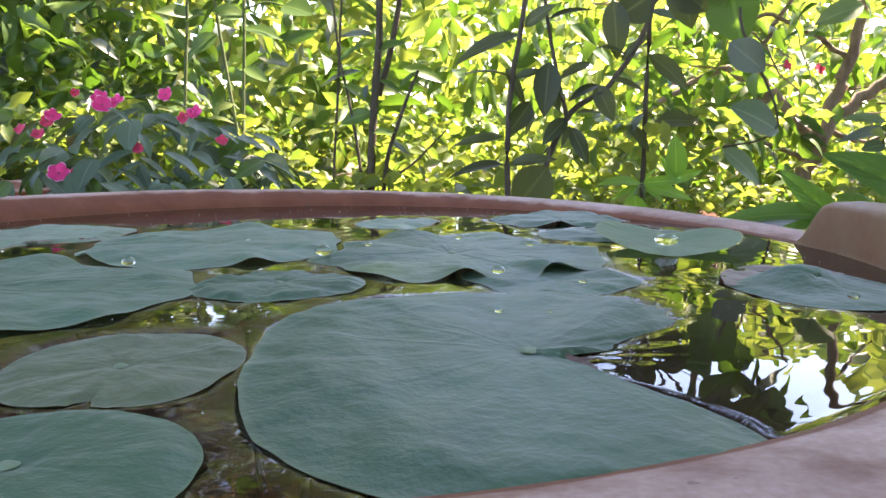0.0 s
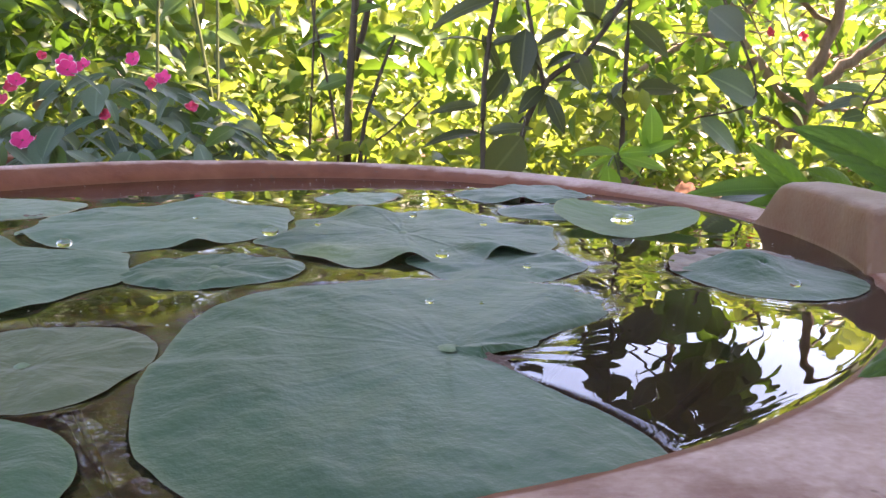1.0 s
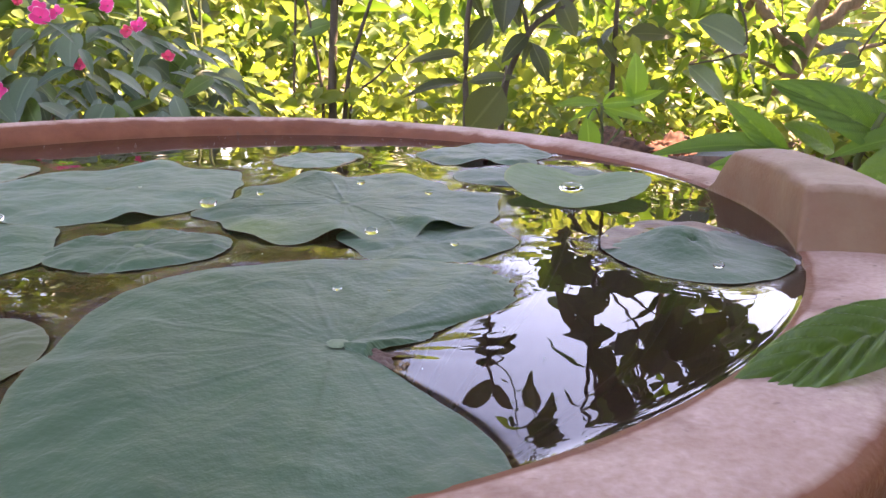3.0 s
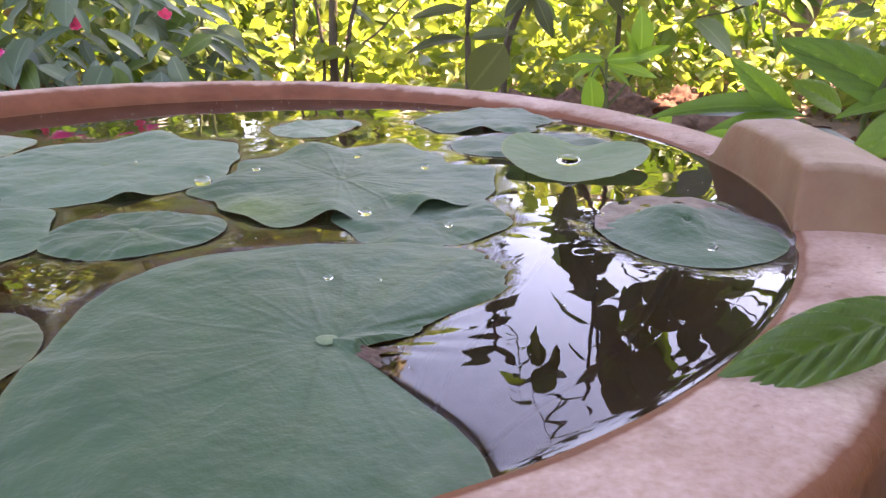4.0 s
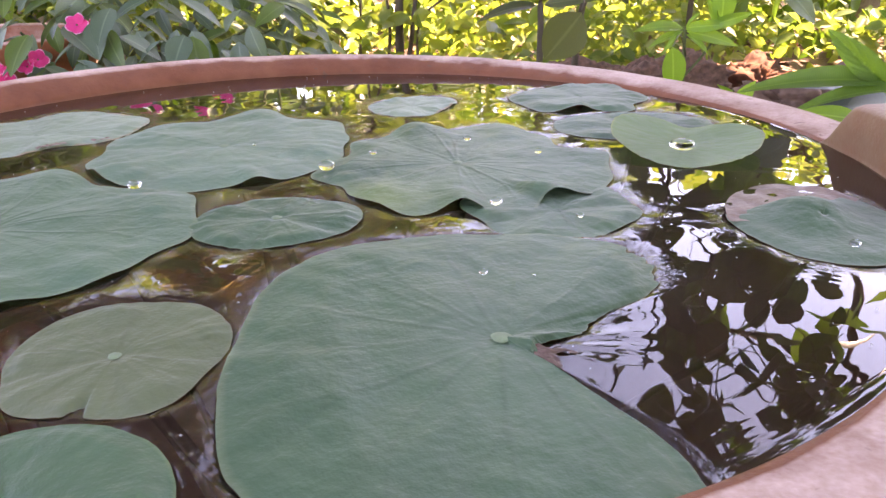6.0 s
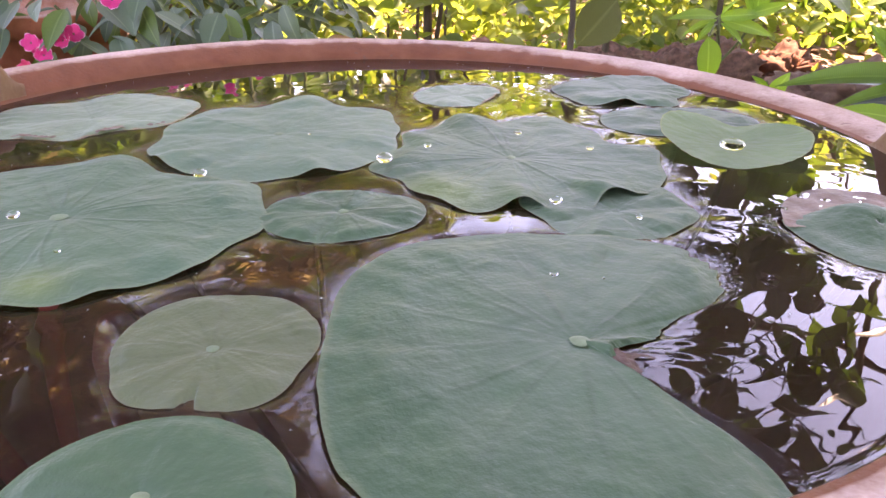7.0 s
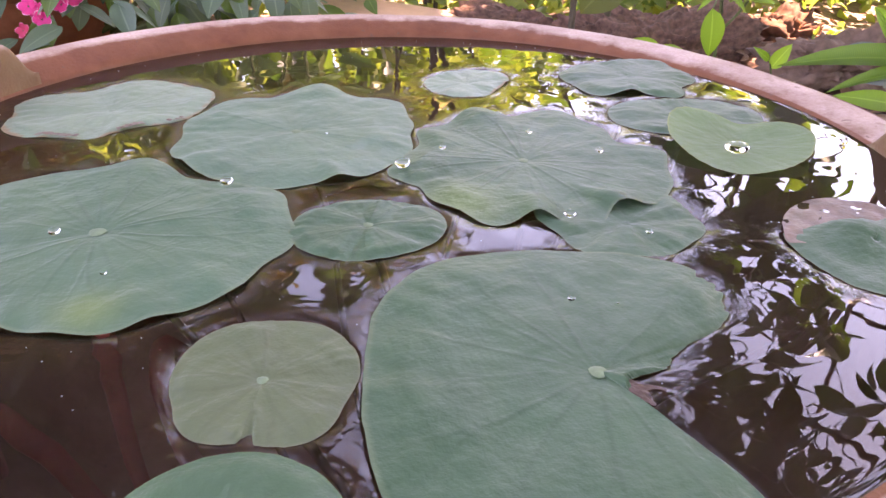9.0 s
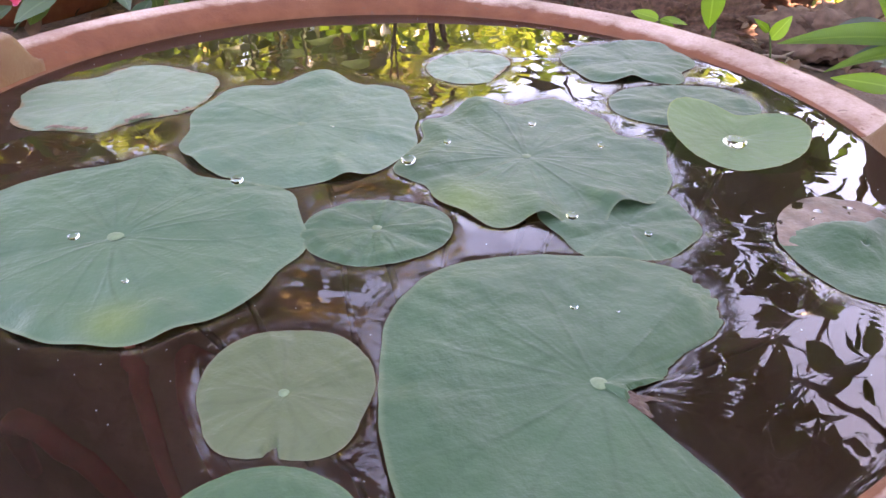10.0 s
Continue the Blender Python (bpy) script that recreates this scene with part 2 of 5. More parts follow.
GREENSTEM = bark("green_stem", (0.05, 0.08, 0.02), (0.12, 0.14, 0.05), 120)
BARK = bark("bark", (0.15, 0.10, 0.07), (0.38, 0.28, 0.21), 60)
QUILT = foliage("quilted_leaf", (0.05, 0.115, 0.02), (0.09, 0.17, 0.04), 0.7, 0.35)


# ---- mesh helpers ----
def mesh_of(name, verts, faces, mat, smooth=True):
    me = bpy.data.meshes.new(name)
    me.from_pydata([tuple(v) for v in verts], [], [tuple(f) for f in faces])
    me.materials.append(mat)
    if smooth:
        me.polygons.foreach_set("use_smooth", [True] * len(me.polygons))
    me.update()
    return me


def thing(name, label, category, data=None, group="", kind="", at=None):
    ob = new(name, data)
    if at is not None:
        ob.matrix_world = at if isinstance(at, Matrix) else Matrix.Translation(at)
    return tagged(ob, label, category, group, kind)


def part(name, me, parent, label="", at=None):
    ob = new(name, me)
    ob.parent = parent
    if at is not None:
        ob.matrix_basis = at
    return tagged(ob, label) if label else ob


def smooth(a, b, x):
    k = np.clip((x - a) / (b - a), 0, 1)
    return k * k * (3 - 2 * k)


def tube(name, pts, radii, mat, sides=7, steps=5, crook=0.0, seed=0):
    """A stalk, twig or limb: a tapered tube along a smooth line through pts."""
    rng = np.random.RandomState(seed)
    P = np.array(pts, float)
    R = np.array(radii, float) if hasattr(radii, "__len__") else np.full(len(P), float(radii))
    fine, rad = [], []
    for i in range(len(P) - 1):
        p0, p1, p2, p3 = P[max(i - 1, 0)], P[i], P[i + 1], P[min(i + 2, len(P) - 1)]
        for k in range(steps):
            u = k / steps
            fine.append(0.5 * (2 * p1 + (p2 - p0) * u + (2 * p0 - 5 * p1 + 4 * p2 - p3) * u * u + (3 * p1 - p0 - 3 * p2 + p3) * u ** 3))
            rad.append(R[i] + (R[i + 1] - R[i]) * u)
    fine.append(P[-1]), rad.append(R[-1])
    fine = np.array(fine)
    if crook:
        fine[1:-1] += rng.normal(0, crook, fine[1:-1].shape)
    verts, faces = [], []
    for i, (p, r) in enumerate(zip(fine, rad)):
        d = Vector(fine[min(i + 1, len(fine) - 1)] - fine[max(i - 1, 0)]).normalized()
        q = d.to_track_quat("Z", "Y")
        for j in range(sides):
            a = 2 * math.pi * j / sides
            verts.append(Vector(p) + q @ Vector((math.cos(a) * r, math.sin(a) * r, 0)))
        if i:
            b = (i - 1) * sides
            faces += [(b + j, b + (j + 1) % sides, b + sides + (j + 1) % sides, b + sides + j) for j in range(sides)]
    faces += [tuple(range(sides))[::-1], tuple(range(len(verts) - sides, len(verts)))]
    return mesh_of(name, verts, faces, mat)


def blade(stations=7, wide=0.4, belly=0.42, fold=0.25, droop=0.3, wave=0.0, tip=1.0):
    """A pointed leaf of length 1 along +x, its middle rib down; returns vertices and faces."""
    verts, faces = [], []
    for i in range(stations):
        u = i / (stations - 1)
        w = wide * 0.5 * (math.sin(math.pi * u ** (math.log(0.5) / math.log(belly))) ** (0.85 * tip)) if 0 < u < 1 else 0.004
        z = -droop * u * u
        lift = fold * w
        ripple = wave * math.sin(u * 19) * w
        x = u * (1 - 0.25 * droop * u)
        verts += [(x, -w, z + lift + ripple), (x, -w * 0.5, z + lift * 0.35), (x, 0, z), (x, w * 0.5, z + lift * 0.35), (x, w, z + lift - ripple)]
        if i:
            b = 5 * (i - 1)
            faces += [(b + k, b + 5 + k, b + 6 + k, b + 1 + k) for k in range(4)]
    return verts, faces


def leaf_cloud(name, places, sizes, mat, rng, template, up=0.6, label="", category="foliage", kind="stuff", parent=None, heading=None):
    """Many small leaves in one mesh. up: how far their faces turn to the sky."""
    V, F = np.array(template[0]), template[1]
    n = len(places)
    az = rng.uniform(0, 2 * np.pi, n) if heading is None else heading + rng.normal(0, 0.5, n)
    pitch = rng.normal(-0.25, 0.45, n) 
    roll = rng.normal(0, 1.1 * (1 - up) + 0.25, n)
    ca, sa, cp, sp, cr, sr = np.cos(az), np.sin(az), np.cos(pitch), np.sin(pitch), np.cos(roll), np.sin(roll)
    X = np.stack([ca * cp, sa * cp, sp], 1)
    Y0, Z0 = np.stack([-sa, ca, 0 * az], 1), np.stack([-ca * sp, -sa * sp, cp], 1)
    Y, Z = Y0 * cr[:, None] + Z0 * sr[:, None], Z0 * cr[:, None] - Y0 * sr[:, None]
    S = np.asarray(sizes)[:, None, None]
    pts = np.asarray(places)[:, None, :] + S * (V[None, :, 0:1] * X[:, None] + V[None, :, 1:2] * Y[:, None] + V[None, :, 2:3] * Z[:, None])
    me = bpy.data.meshes.new(name)
    nv, k = len(V), len(F[0])
    idx = (np.array(F)[None] + (np.arange(n) * nv)[:, None, None]).reshape(-1)
    me.vertices.add(n * nv)
    me.vertices.foreach_set("co", pts.reshape(-1))
    me.loops.add(len(idx))
    me.loops.foreach_set("vertex_index", idx)
    me.polygons.add(len(idx) // k)
    me.polygons.foreach_set("loop_start", np.arange(0, len(idx), k))
    me.polygons.foreach_set("loop_total", np.full(len(idx) // k, k))
    me.update(calc_edges=True)
    me.validate()
    me.materials.append(mat)
    me.polygons.foreach_set("use_smooth", [True] * len(me.polygons))
    if parent:
        return part(name, me, parent, label)
    return thing(name, label, category, me, "", kind)


def petal_mat(name, core, margin):
    m, nt, p, out = material(name)
    e = node(nt, "Attribute")
    e.attribute_name = "edge"
    mark = math_of(nt, "ADD", e.outputs["Fac"], math_of(nt, "MULTIPLY", math_of(nt, "SUBTRACT", noise_of(nt, coords(nt), 5, 3), 0.5), 0.9))
    col = mix(nt, node(nt, "MapRange", Value=mark, From_Min=0.58, From_Max=0.95).outputs[0], core, margin)
    nt.links.new(col, p.inputs["Base Color"])
    p.inputs["Roughness"].default_value = 0.6
    lit = node(nt, "BsdfTranslucent", Color=col)
    both = node(nt, "MixShader", Fac=0.35)
    nt.links.new(p.outputs[0], both.inputs[1])
    nt.links.new(lit.outputs[0], both.inputs[2])
    nt.links.new(both.outputs[0], out.inputs[0])
    return m


PETAL = petal_mat("magenta_petal", (0.90, 0.05, 0.24), (0.95, 0.62, 0.72))
PETAL_RED = petal_mat("red_petal", (0.75, 0.05, 0.12), (0.85, 0.3, 0.4))
LITTER = foliage("dry_leaf", (0.07, 0.033, 0.016), (0.19, 0.10, 0.05), 0.1, 0.15, (1.3, 1.0, 0.7))
CLOD = plain("red_clod", (0.085, 0.030, 0.013), 0.95, 0.55, 70)
EARTH = plain("red_earth", (0.13, 0.066, 0.045), 0.95, 0.65, 110)
TAN = plain("tan_clay", (0.46, 0.27, 0.16), 0.85, 0.2, 25)
SPECK = plain("pale_dust", (0.42, 0.38, 0.33), 0.8, 0.3, 200)
STONE = plain("garden_stone", (0.15, 0.088, 0.062), 0.9, 0.5, 50)
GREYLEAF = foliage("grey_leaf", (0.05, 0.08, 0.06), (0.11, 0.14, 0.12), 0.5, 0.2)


# ---- the ground ----
BOWL = Vector((-0.064, 0.438, 0.0))
WATER_UP = 0.0016   # how far the open water stands over the floating edges, which press it down


def ground_z(x, y):
    """A low place round the bowl, a raised bed behind it; small heaps."""
    d = np.hypot(x - BOWL.x, y - BOWL.y)
    z = -0.26 + 0.12 * smooth(0.42, 0.72, d) * smooth(0.3, 0.8, y)
    z = z + 0.012 * np.sin(7.1 * x + 1.3) * np.sin(6.3 * y) + 0.006 * np.sin(23 * x) * np.sin(19 * y + 2)
    return z


def build_ground():
    near = np.arange(-3.0, 3.001, 0.05)
    far = np.array([4, 6, 9, 14, 25, 60, 200, 800.0])
    line = np.concatenate([-far[::-1], near, far])
    ys = line + 1.5
    verts = [(x, y, float(ground_z(x, y)) + random.uniform(-0.004, 0.004)) for y in ys for x in line]
    n = len(line)
    faces = [(j * n + i, j * n + i + 1, (j + 1) * n + i + 1, (j + 1) * n + i) for j in range(len(ys) - 1) for i in range(n - 1)]
    return thing("ground", "brown garden soil with dry litter under the shrubs", "ground", mesh_of("ground", verts, faces, SOIL), kind="structure")


build_ground()


# ---- the bowl ----
def rim_lift(a):
    """The bowl stands a little out of level: height of its rim over the water at the bearing a."""
    return 0.0095 - 0.0065 * math.cos(a) + 0.0045 * math.sin(a) + 0.0035 * max(0.0, -math.sin(a))


def revolve(name, profile, mat, segments=160, wobble=0.0):
    verts, faces = [], []
    k = len(profile)
    for s in range(segments):
        a = 2 * math.pi * s / segments
        ca, sa = math.cos(a), math.sin(a)
        for r, z, lift in profile:
            r2 = r + wobble * noise.noise((ca * 3, sa * 3, z * 30))
            z2 = z + lift * rim_lift(a) + 0.7 * wobble * lift * noise.noise((ca * 5 + 9, sa * 5, r * 30))
            verts.append((r2 * ca, r2 * sa, z2))
    for s in range(segments):
        b, c = s * k, ((s + 1) % segments) * k
        faces += [(b + i, c + i, c + i + 1, b + i + 1) for i in range(k - 1)]
    return mesh_of(name, verts, faces, mat)


def lug(name, first, last, slant_a, slant_b, high):
    """A square-shouldered hand grip that rises from the rim between two bearings (degrees)."""
    rows = 44
    verts, faces = [], []
    for s in range(rows + 1):
        deg = first + (last - first) * s / rows
        a = radians(deg)
        up = float(smooth(first, first + slant_a, deg) * (1 - smooth(last - slant_b, last, deg)))
        base = rim_lift(a) - 0.004
        top = base + (high + 0.004) * up
        ring = [(0.3055, -0.03), (0.3048, base - 0.003), (0.3050, base + (top - base) * 0.55), (0.3058, max(base, top - 0.005)), (0.3080, top - 0.0012),
                (0.3120, top), (0.3300, top + 0.0004), (0.3430, top - 0.0008), (0.3480, top - 0.0035), (0.3506, max(base - 0.004, top - 0.010)), (0.3515, base - 0.008), (0.349, -0.03)]
        for r, z in ring:
            w = 0.0005 * noise.noise((deg * 0.25, r * 60, z * 60))
            verts.append(((r + w) * math.cos(a), (r + w) * math.sin(a), z + w))
        k = len(ring)
        if s:
            b = (s - 1) * k
            faces += [(b + i, b + k + i, b + k + i + 1, b + i + 1) for i in range(k - 1)]
    faces += [tuple(range(k)), tuple(range(len(verts) - k, len(verts)))[::-1]]
    return mesh_of(name, verts, faces, GRIP_CLAY)


def build_bowl():
    bowl = thing("terracotta_bowl", "wide terracotta water bowl with dusty rim, brimful of water", "bowl", at=BOWL)
    body = [(0.001, -0.235, 0), (0.15, -0.233, 0), (0.225, -0.215, 0), (0.268, -0.16, 0), (0.294, -0.09, 0), (0.3025, -0.034, 0)]
    body += [(0.346, -0.040, 0), (0.341, -0.09, 0), (0.315, -0.17, 0), (0.272, -0.235, 0), (0.262, -0.262, 0), (0.001, -0.262, 0)]
    part("basin", revolve("basin", body, CLAY), bowl)
    rim = [(0.3022, -0.038, 0), (0.3032, -0.008, 0.3), (0.3044, -0.0003, 0.22), (0.3060, 0.0015, 0.27), (0.3100, 0.0017, 0.45), (0.3160, 0.0017, 0.69), (0.3225, 0.0016, 0.87), (0.3285, 0.0015, 0.965), (0.3345, 0.0016, 1), (0.3415, 0.0013, 1),
           (0.3465, 0.0005, 1), (0.3492, -0.0015, 1), (0.3505, -0.0055, 1), (0.3508, -0.0120, 1), (0.3495, -0.0300, 0.5), (0.3455, -0.0420, 0)]
    part("rim", revolve("rim", rim, RIM_CLAY, 220, 0.0012), bowl, "rolled rim with pale dust on top")
    part("handle", lug("handle", -18.0, 12.0, 2.6, 7.0, 0.0285), bowl, "square-shouldered clay grip on the rim")
    part("handle", lug("handle", 162.0, 192.0, 4.0, 5.0, 0.0215), bowl, "square-shouldered clay grip on the rim")
    return bowl


build_bowl()


# ---- lotus leaves ----
LEAVES = []   # centre, outline function: for the water's edge round every leaf


def outline(radius, lobes, crimp=0.0, seed=0):
    def at(a):
        r = 1.0
        for k, (c, s) in enumerate(lobes, 1):
            r = r + c * np.cos(k * a) + s * np.sin(k * a)
        r = r + crimp * (np.sin(11 * a + seed) * 0.5 + np.sin(17 * a + 2.1 * seed) * 0.35 + np.sin(29 * a + 3.3 * seed) * 0.2 + np.sin(53 * a + 1.1 * seed) * 0.12 * np.sin(7 * a + seed))
        return radius * r
    return at


def lotus_leaf(label, centre, shape, mat, z=0.003, waves=(), cup=0.0, veins=20, turn=0.0, relief=0.0004, tilt=(0.0, 0.0), hub=0.0045, seed=1, float_edge=True, stalk=True, bulge=None, fold=None, dry=None, show=1.0, crease=None, calm=1.0, blush=None):
    """A floating lotus blade. waves: (bearing, reach in degrees, lift in metres) where the edge stands up or curls down."""
    wide = float(np.max(shape(np.linspace(0, 6.28, 60))))
    segs, rings = (640, 54) if wide > 0.07 else (360, 34)
    rng = np.random.RandomState(seed)
    A = np.linspace(0, 2 * np.pi, segs, endpoint=False)
    R = shape(A)
    ribs = np.sort(2 * np.pi * (np.arange(veins) + rng.uniform(-0.38, 0.38, veins)) / veins + radians(turn))
    fork = rng.uniform(0.35, 0.7, veins)
    sway = rng.normal(0, 0.14, veins)
    kink, phase = rng.normal(0, 0.045, veins), rng.uniform(0, 6.3, veins)
    bold = rng.uniform(0.35, 1.0, veins)
    verts, vein, edge, warm = [(0, 0, z)], [1.0], [0.0], [0.0]
    for i in range(1, rings + 1):
        u = (i / rings) ** 0.9
        r = R * u
        x, y = r * np.cos(A), r * np.sin(A)
        v = np.zeros(segs)
        w = np.clip(r / (0.97 * wide), 0, 1)
        for rib, fk, sw, kn, ph, bo in zip(ribs, fork, sway, kink, phase, bold):
            for side in (-1, 1):
                bend = side * np.maximum(0.0, w - fk) * 0.34 + sw * w * w + kn * w * np.sin(5 * w + ph)
                off = np.angle(np.exp(1j * (A - rib - bend))) * r
                v = np.maximum(v, bo * np.exp(-(off / (0.0012 - 0.0004 * w)) ** 2) * (1.0 - 0.7 * w) * smooth(0.02, 0.22, w))
        h = z + show * relief * v + cup * u ** 2 + 0.0028 * math.exp(-(u / 0.12) ** 2) * -0.4
        h = h + calm * 0.0011 * u * np.sin(A * 5 + seed) + calm * 0.0008 * u * u * np.sin(A * 9 + 2 * seed) + calm * 0.0010 * u ** 6 * np.sin(A * 23 + 3 * np.sin(A * 4 + seed)) * np.sin(A * 3 + 2 * seed)
        lump = np.array([noise.noise((px * 42 + seed, py * 42, 0.3)) + 0.5 * noise.noise((px * 110, py * 110 + seed, 0.7)) for px, py in zip(x, y)])
        pucker = np.array([noise.noise((q * 300, k * q * 70, seed)) for k, q in zip(A, r)])
        h = h + calm * (0.0019 * lump + 0.0003 * pucker) * u + tilt[0] * x + tilt[1] * y
        if float_edge:
            h = 0.0006 + (h - 0.0006) * (1 - 0.8 * smooth(0.78, 1.0, u))
        for bearing, reach, lift in waves:
            off = np.degrees(np.angle(np.exp(1j * (A - radians(bearing)))))
            h = h + lift * np.exp(-(off / reach) ** 2) * smooth(0.55, 1.0, u)
        if crease:
            off = np.degrees(np.angle(np.exp(1j * (A - radians(crease[0] + 6 * (1 - u))))))
            deep = crease[1] * smooth(0.45, 0.95, u)
            h = h + deep * np.where(off > 0, np.exp(-np.maximum(off, 0) / 13), -0.5 * np.exp(np.minimum(off, 0) / 9)) * smooth(0.0, 8.0, np.abs(off))
        if bulge:
            bx, by, br, bh = bulge
            h = h + bh * np.exp(-((x - bx) ** 2 + (y - by) ** 2) / br ** 2)
        if fold:
            line, steep = radians(fold[0]), fold[1]
            h = h + steep * np.sqrt((x * math.sin(line) - y * math.cos(line)) ** 2 + 0.012 ** 2) * (0.35 + 0.65 * u)
        if float_edge:
            h = np.maximum(h, 0.0002)
        verts += list(zip(x, y, h))
        vein += list(v * show)
        edge += [u] * segs
        warm += list(np.exp(-((x - blush[0]) ** 2 + (y - blush[1]) ** 2) / blush[2] ** 2) if blush else np.zeros(segs))
    faces = [(0, 1 + j, 1 + (j + 1) % segs) for j in range(segs)]
    for i in range(rings - 1):
        b = 1 + i * segs
        faces += [(b + j, b + segs + j, b + segs + (j + 1) % segs, b + (j + 1) % segs) for j in range(segs)]
    me = mesh_of("blade", verts, faces, mat)
    for key, values in (("vein", vein), ("edge", edge), ("blush", warm)):
        me.attributes.new(key, "FLOAT", "POINT").data.foreach_set("value", np.array(values, dtype=np.float32))
    leaf = thing("lotus_leaf", label, "lotus leaf", at=(centre[0], centre[1], 0), group="lotus leaves on the water")
    part("blade", me, leaf)
    if dry:
        part("dry_edge", sector("dry_edge", dry, 48, 180, 0.35, LOTUS_DRY), leaf, "dry pinkish brown folded edge")
    if hub:
        hv, hf = [(0, 0, 0.0007)], []
        for i, (r, h) in enumerate(((0.55, 0.0006), (1.0, 0.0))):
            hv += [(hub * r * math.cos(a) * (1 + 0.08 * math.sin(5 * a)), hub * r * math.sin(a) * (1 + 0.08 * math.sin(3 * a)), h) for a in np.linspace(0, 2 * np.pi, 20, endpoint=False)]
        hf = [(0, 1 + j, 1 + (j + 1) % 20) for j in range(20)] + [(1 + j, 21 + j, 21 + (j + 1) % 20, 1 + (j + 1) % 20) for j in range(20)]
        part("hub", mesh_of("hub", hv, hf, HUB), leaf, "pale green hub where the stalk joins", Matrix.Translation((0, 0, z - 0.0004)))
    if stalk:
        bx, by = (BOWL.x - centre[0]) * 0.5, (BOWL.y - centre[1]) * 0.5
        part("stalk", tube("stalk", [(0, 0, z - 0.002), (bx * 0.25 + 0.01, by * 0.2, -0.06), (bx * 0.7, by * 0.7, -0.14), (bx, by, -0.232)], [0.0022, 0.0024, 0.0026, 0.003], STALK), leaf, "reddish brown stalk under water")
    LEAVES.append((Vector((centre[0], centre[1], 0)), shape, float_edge))
    return leaf


def sector(name, shape, first, last, inner, mat, pleat=0.0015):
    """A strip of withered blade between two bearings, crumpled, from inner (a share of the radius) to the edge."""
    rows, cols, verts, faces, edge = 40, 12, [], [], []
    for i in range(rows + 1):
        a = radians(first + (last - first) * i / rows)
        for j in range(cols + 1):
            u = inner + (1 - inner) * j / cols
            r = float(shape(np.array([a]))[0]) * u
            z = 0.0016 + 0.0012 * noise.noise((i * 0.22, u * 9, 4.0)) + pleat * (u - inner) * abs(math.sin(i * 0.33))
            verts.append((r * math.cos(a), r * math.sin(a), max(0.0006, z)))
            edge.append(0.9 * u)
        if i:
            b = (i - 1) * (cols + 1)
            faces += [(b + k, b + k + 1, b + cols + 2 + k, b + cols + 1 + k) for k in range(cols)]
    me = mesh_of(name, verts, faces, mat)
    me.attributes.new("edge", "FLOAT", "POINT").data.foreach_set("value", np.array(edge, dtype=np.float32))
    return me


def torn(shape, gap):
    """The outline with a wedge missing; gap: bearings in degrees and radii along its two edges."""
    ga, gr = np.radians([g[0] for g in gap]), np.array([g[1] for g in gap])

    def at(a):
        b = np.angle(np.exp(1j * np.asarray(a)))
        jag = 1 + 0.022 * np.sin(b * 41) * np.sin(b * 17 + 1.0) + 0.012 * np.sin(b * 93 + 2.0)
        return np.minimum(shape(a), np.where((b > ga[0]) & (b < ga[-1]), np.interp(b, ga, gr) * jag, 1.0))
    return at


big = torn(outline(0.093, [(-0.01, -0.021), (-0.051, -0.018), (0.007, 0.022), (-0.01, -0.016), (0.022, -0.007), (0.011, 0.0), (0.002, 0.003)], 0.007, 2),
           [(-62, 0.11), (-52, 0.079), (-49, 0.070), (-47, 0.056), (-45.7, 0.040), (-45, 0.026), (-43.5, 0.0145), (-10, 0.0112), (4, 0.015), (15, 0.0265), (26, 0.0335), (32, 0.043), (34.5, 0.062), (37, 0.0725), (41, 0.0775), (49, 0.0875), (56, 0.0935), (63, 0.11)])
giant = lotus_leaf("large blue-green lotus leaf with a torn wedge, afloat", (0.037, 0.236), big, LOTUS, waves=[(104, 7, 0.0014), (122, 6, -0.0007), (150, 9, 0.0012), (80, 7, 0.0012)], turn=8, seed=3, show=0.6, hub=0.0034, relief=0.0004, veins=15, crease=(187, 0.0032))
wedge = outline(0.0205, [(0.1, 0.0), (0.05, 0.1)], 0.18, 3)
part("tattered_edge", sector("tattered_edge", wedge, -50, -14, 0.45, SHRED, 0.001), giant, "withered brown shreds along the tear")
lotus_leaf("broad blue-green lotus leaf with wavy edges, afloat", (-0.195, 0.315), outline(0.0876, [(-0.003, 0.01), (0.08, -0.022), (0.014, 0.001), (-0.028, 0.03), (0.002, 0.018), (-0.007, -0.033), (0.008, 0.004), (0.009, 0.005), (-0.001, 0.008), (0.0, -0.001), (0.007, 0.009), (0.005, 0.002)], 0.006, 1), LOTUS_PALE,
           blush=(0.030, -0.064, 0.013), waves=[(98, 12, 0.0034), (60, 9, -0.0020), (-70, 8, 0.0022), (-50, 7, 0.0018), (-28, 6, 0.0016), (-90, 6, 0.0020)], turn=3, seed=5, hub=0.0040, relief=0.0005, show=0.8)
lotus_leaf("blue-green lotus leaf with an undulating edge, afloat", (-0.138, 0.464), outline(0.0839, [(0.013, 0.047), (-0.068, -0.014), (-0.01, -0.006), (-0.01, -0.015), (-0.002, 0.003), (-0.017, -0.019), (0.013, -0.009), (0.019, 0.015), (-0.02, 0.013), (-0.009, -0.021)], 0.005, 4), LOTUS_BLOOM,
           waves=[(-58, 6, 0.0040), (-128, 9, 0.0040), (94, 10, 0.0034), (-85, 8, -0.0007)], turn=0, seed=7, show=0.45, hub=0.0032, z=0.003, relief=0.0004)
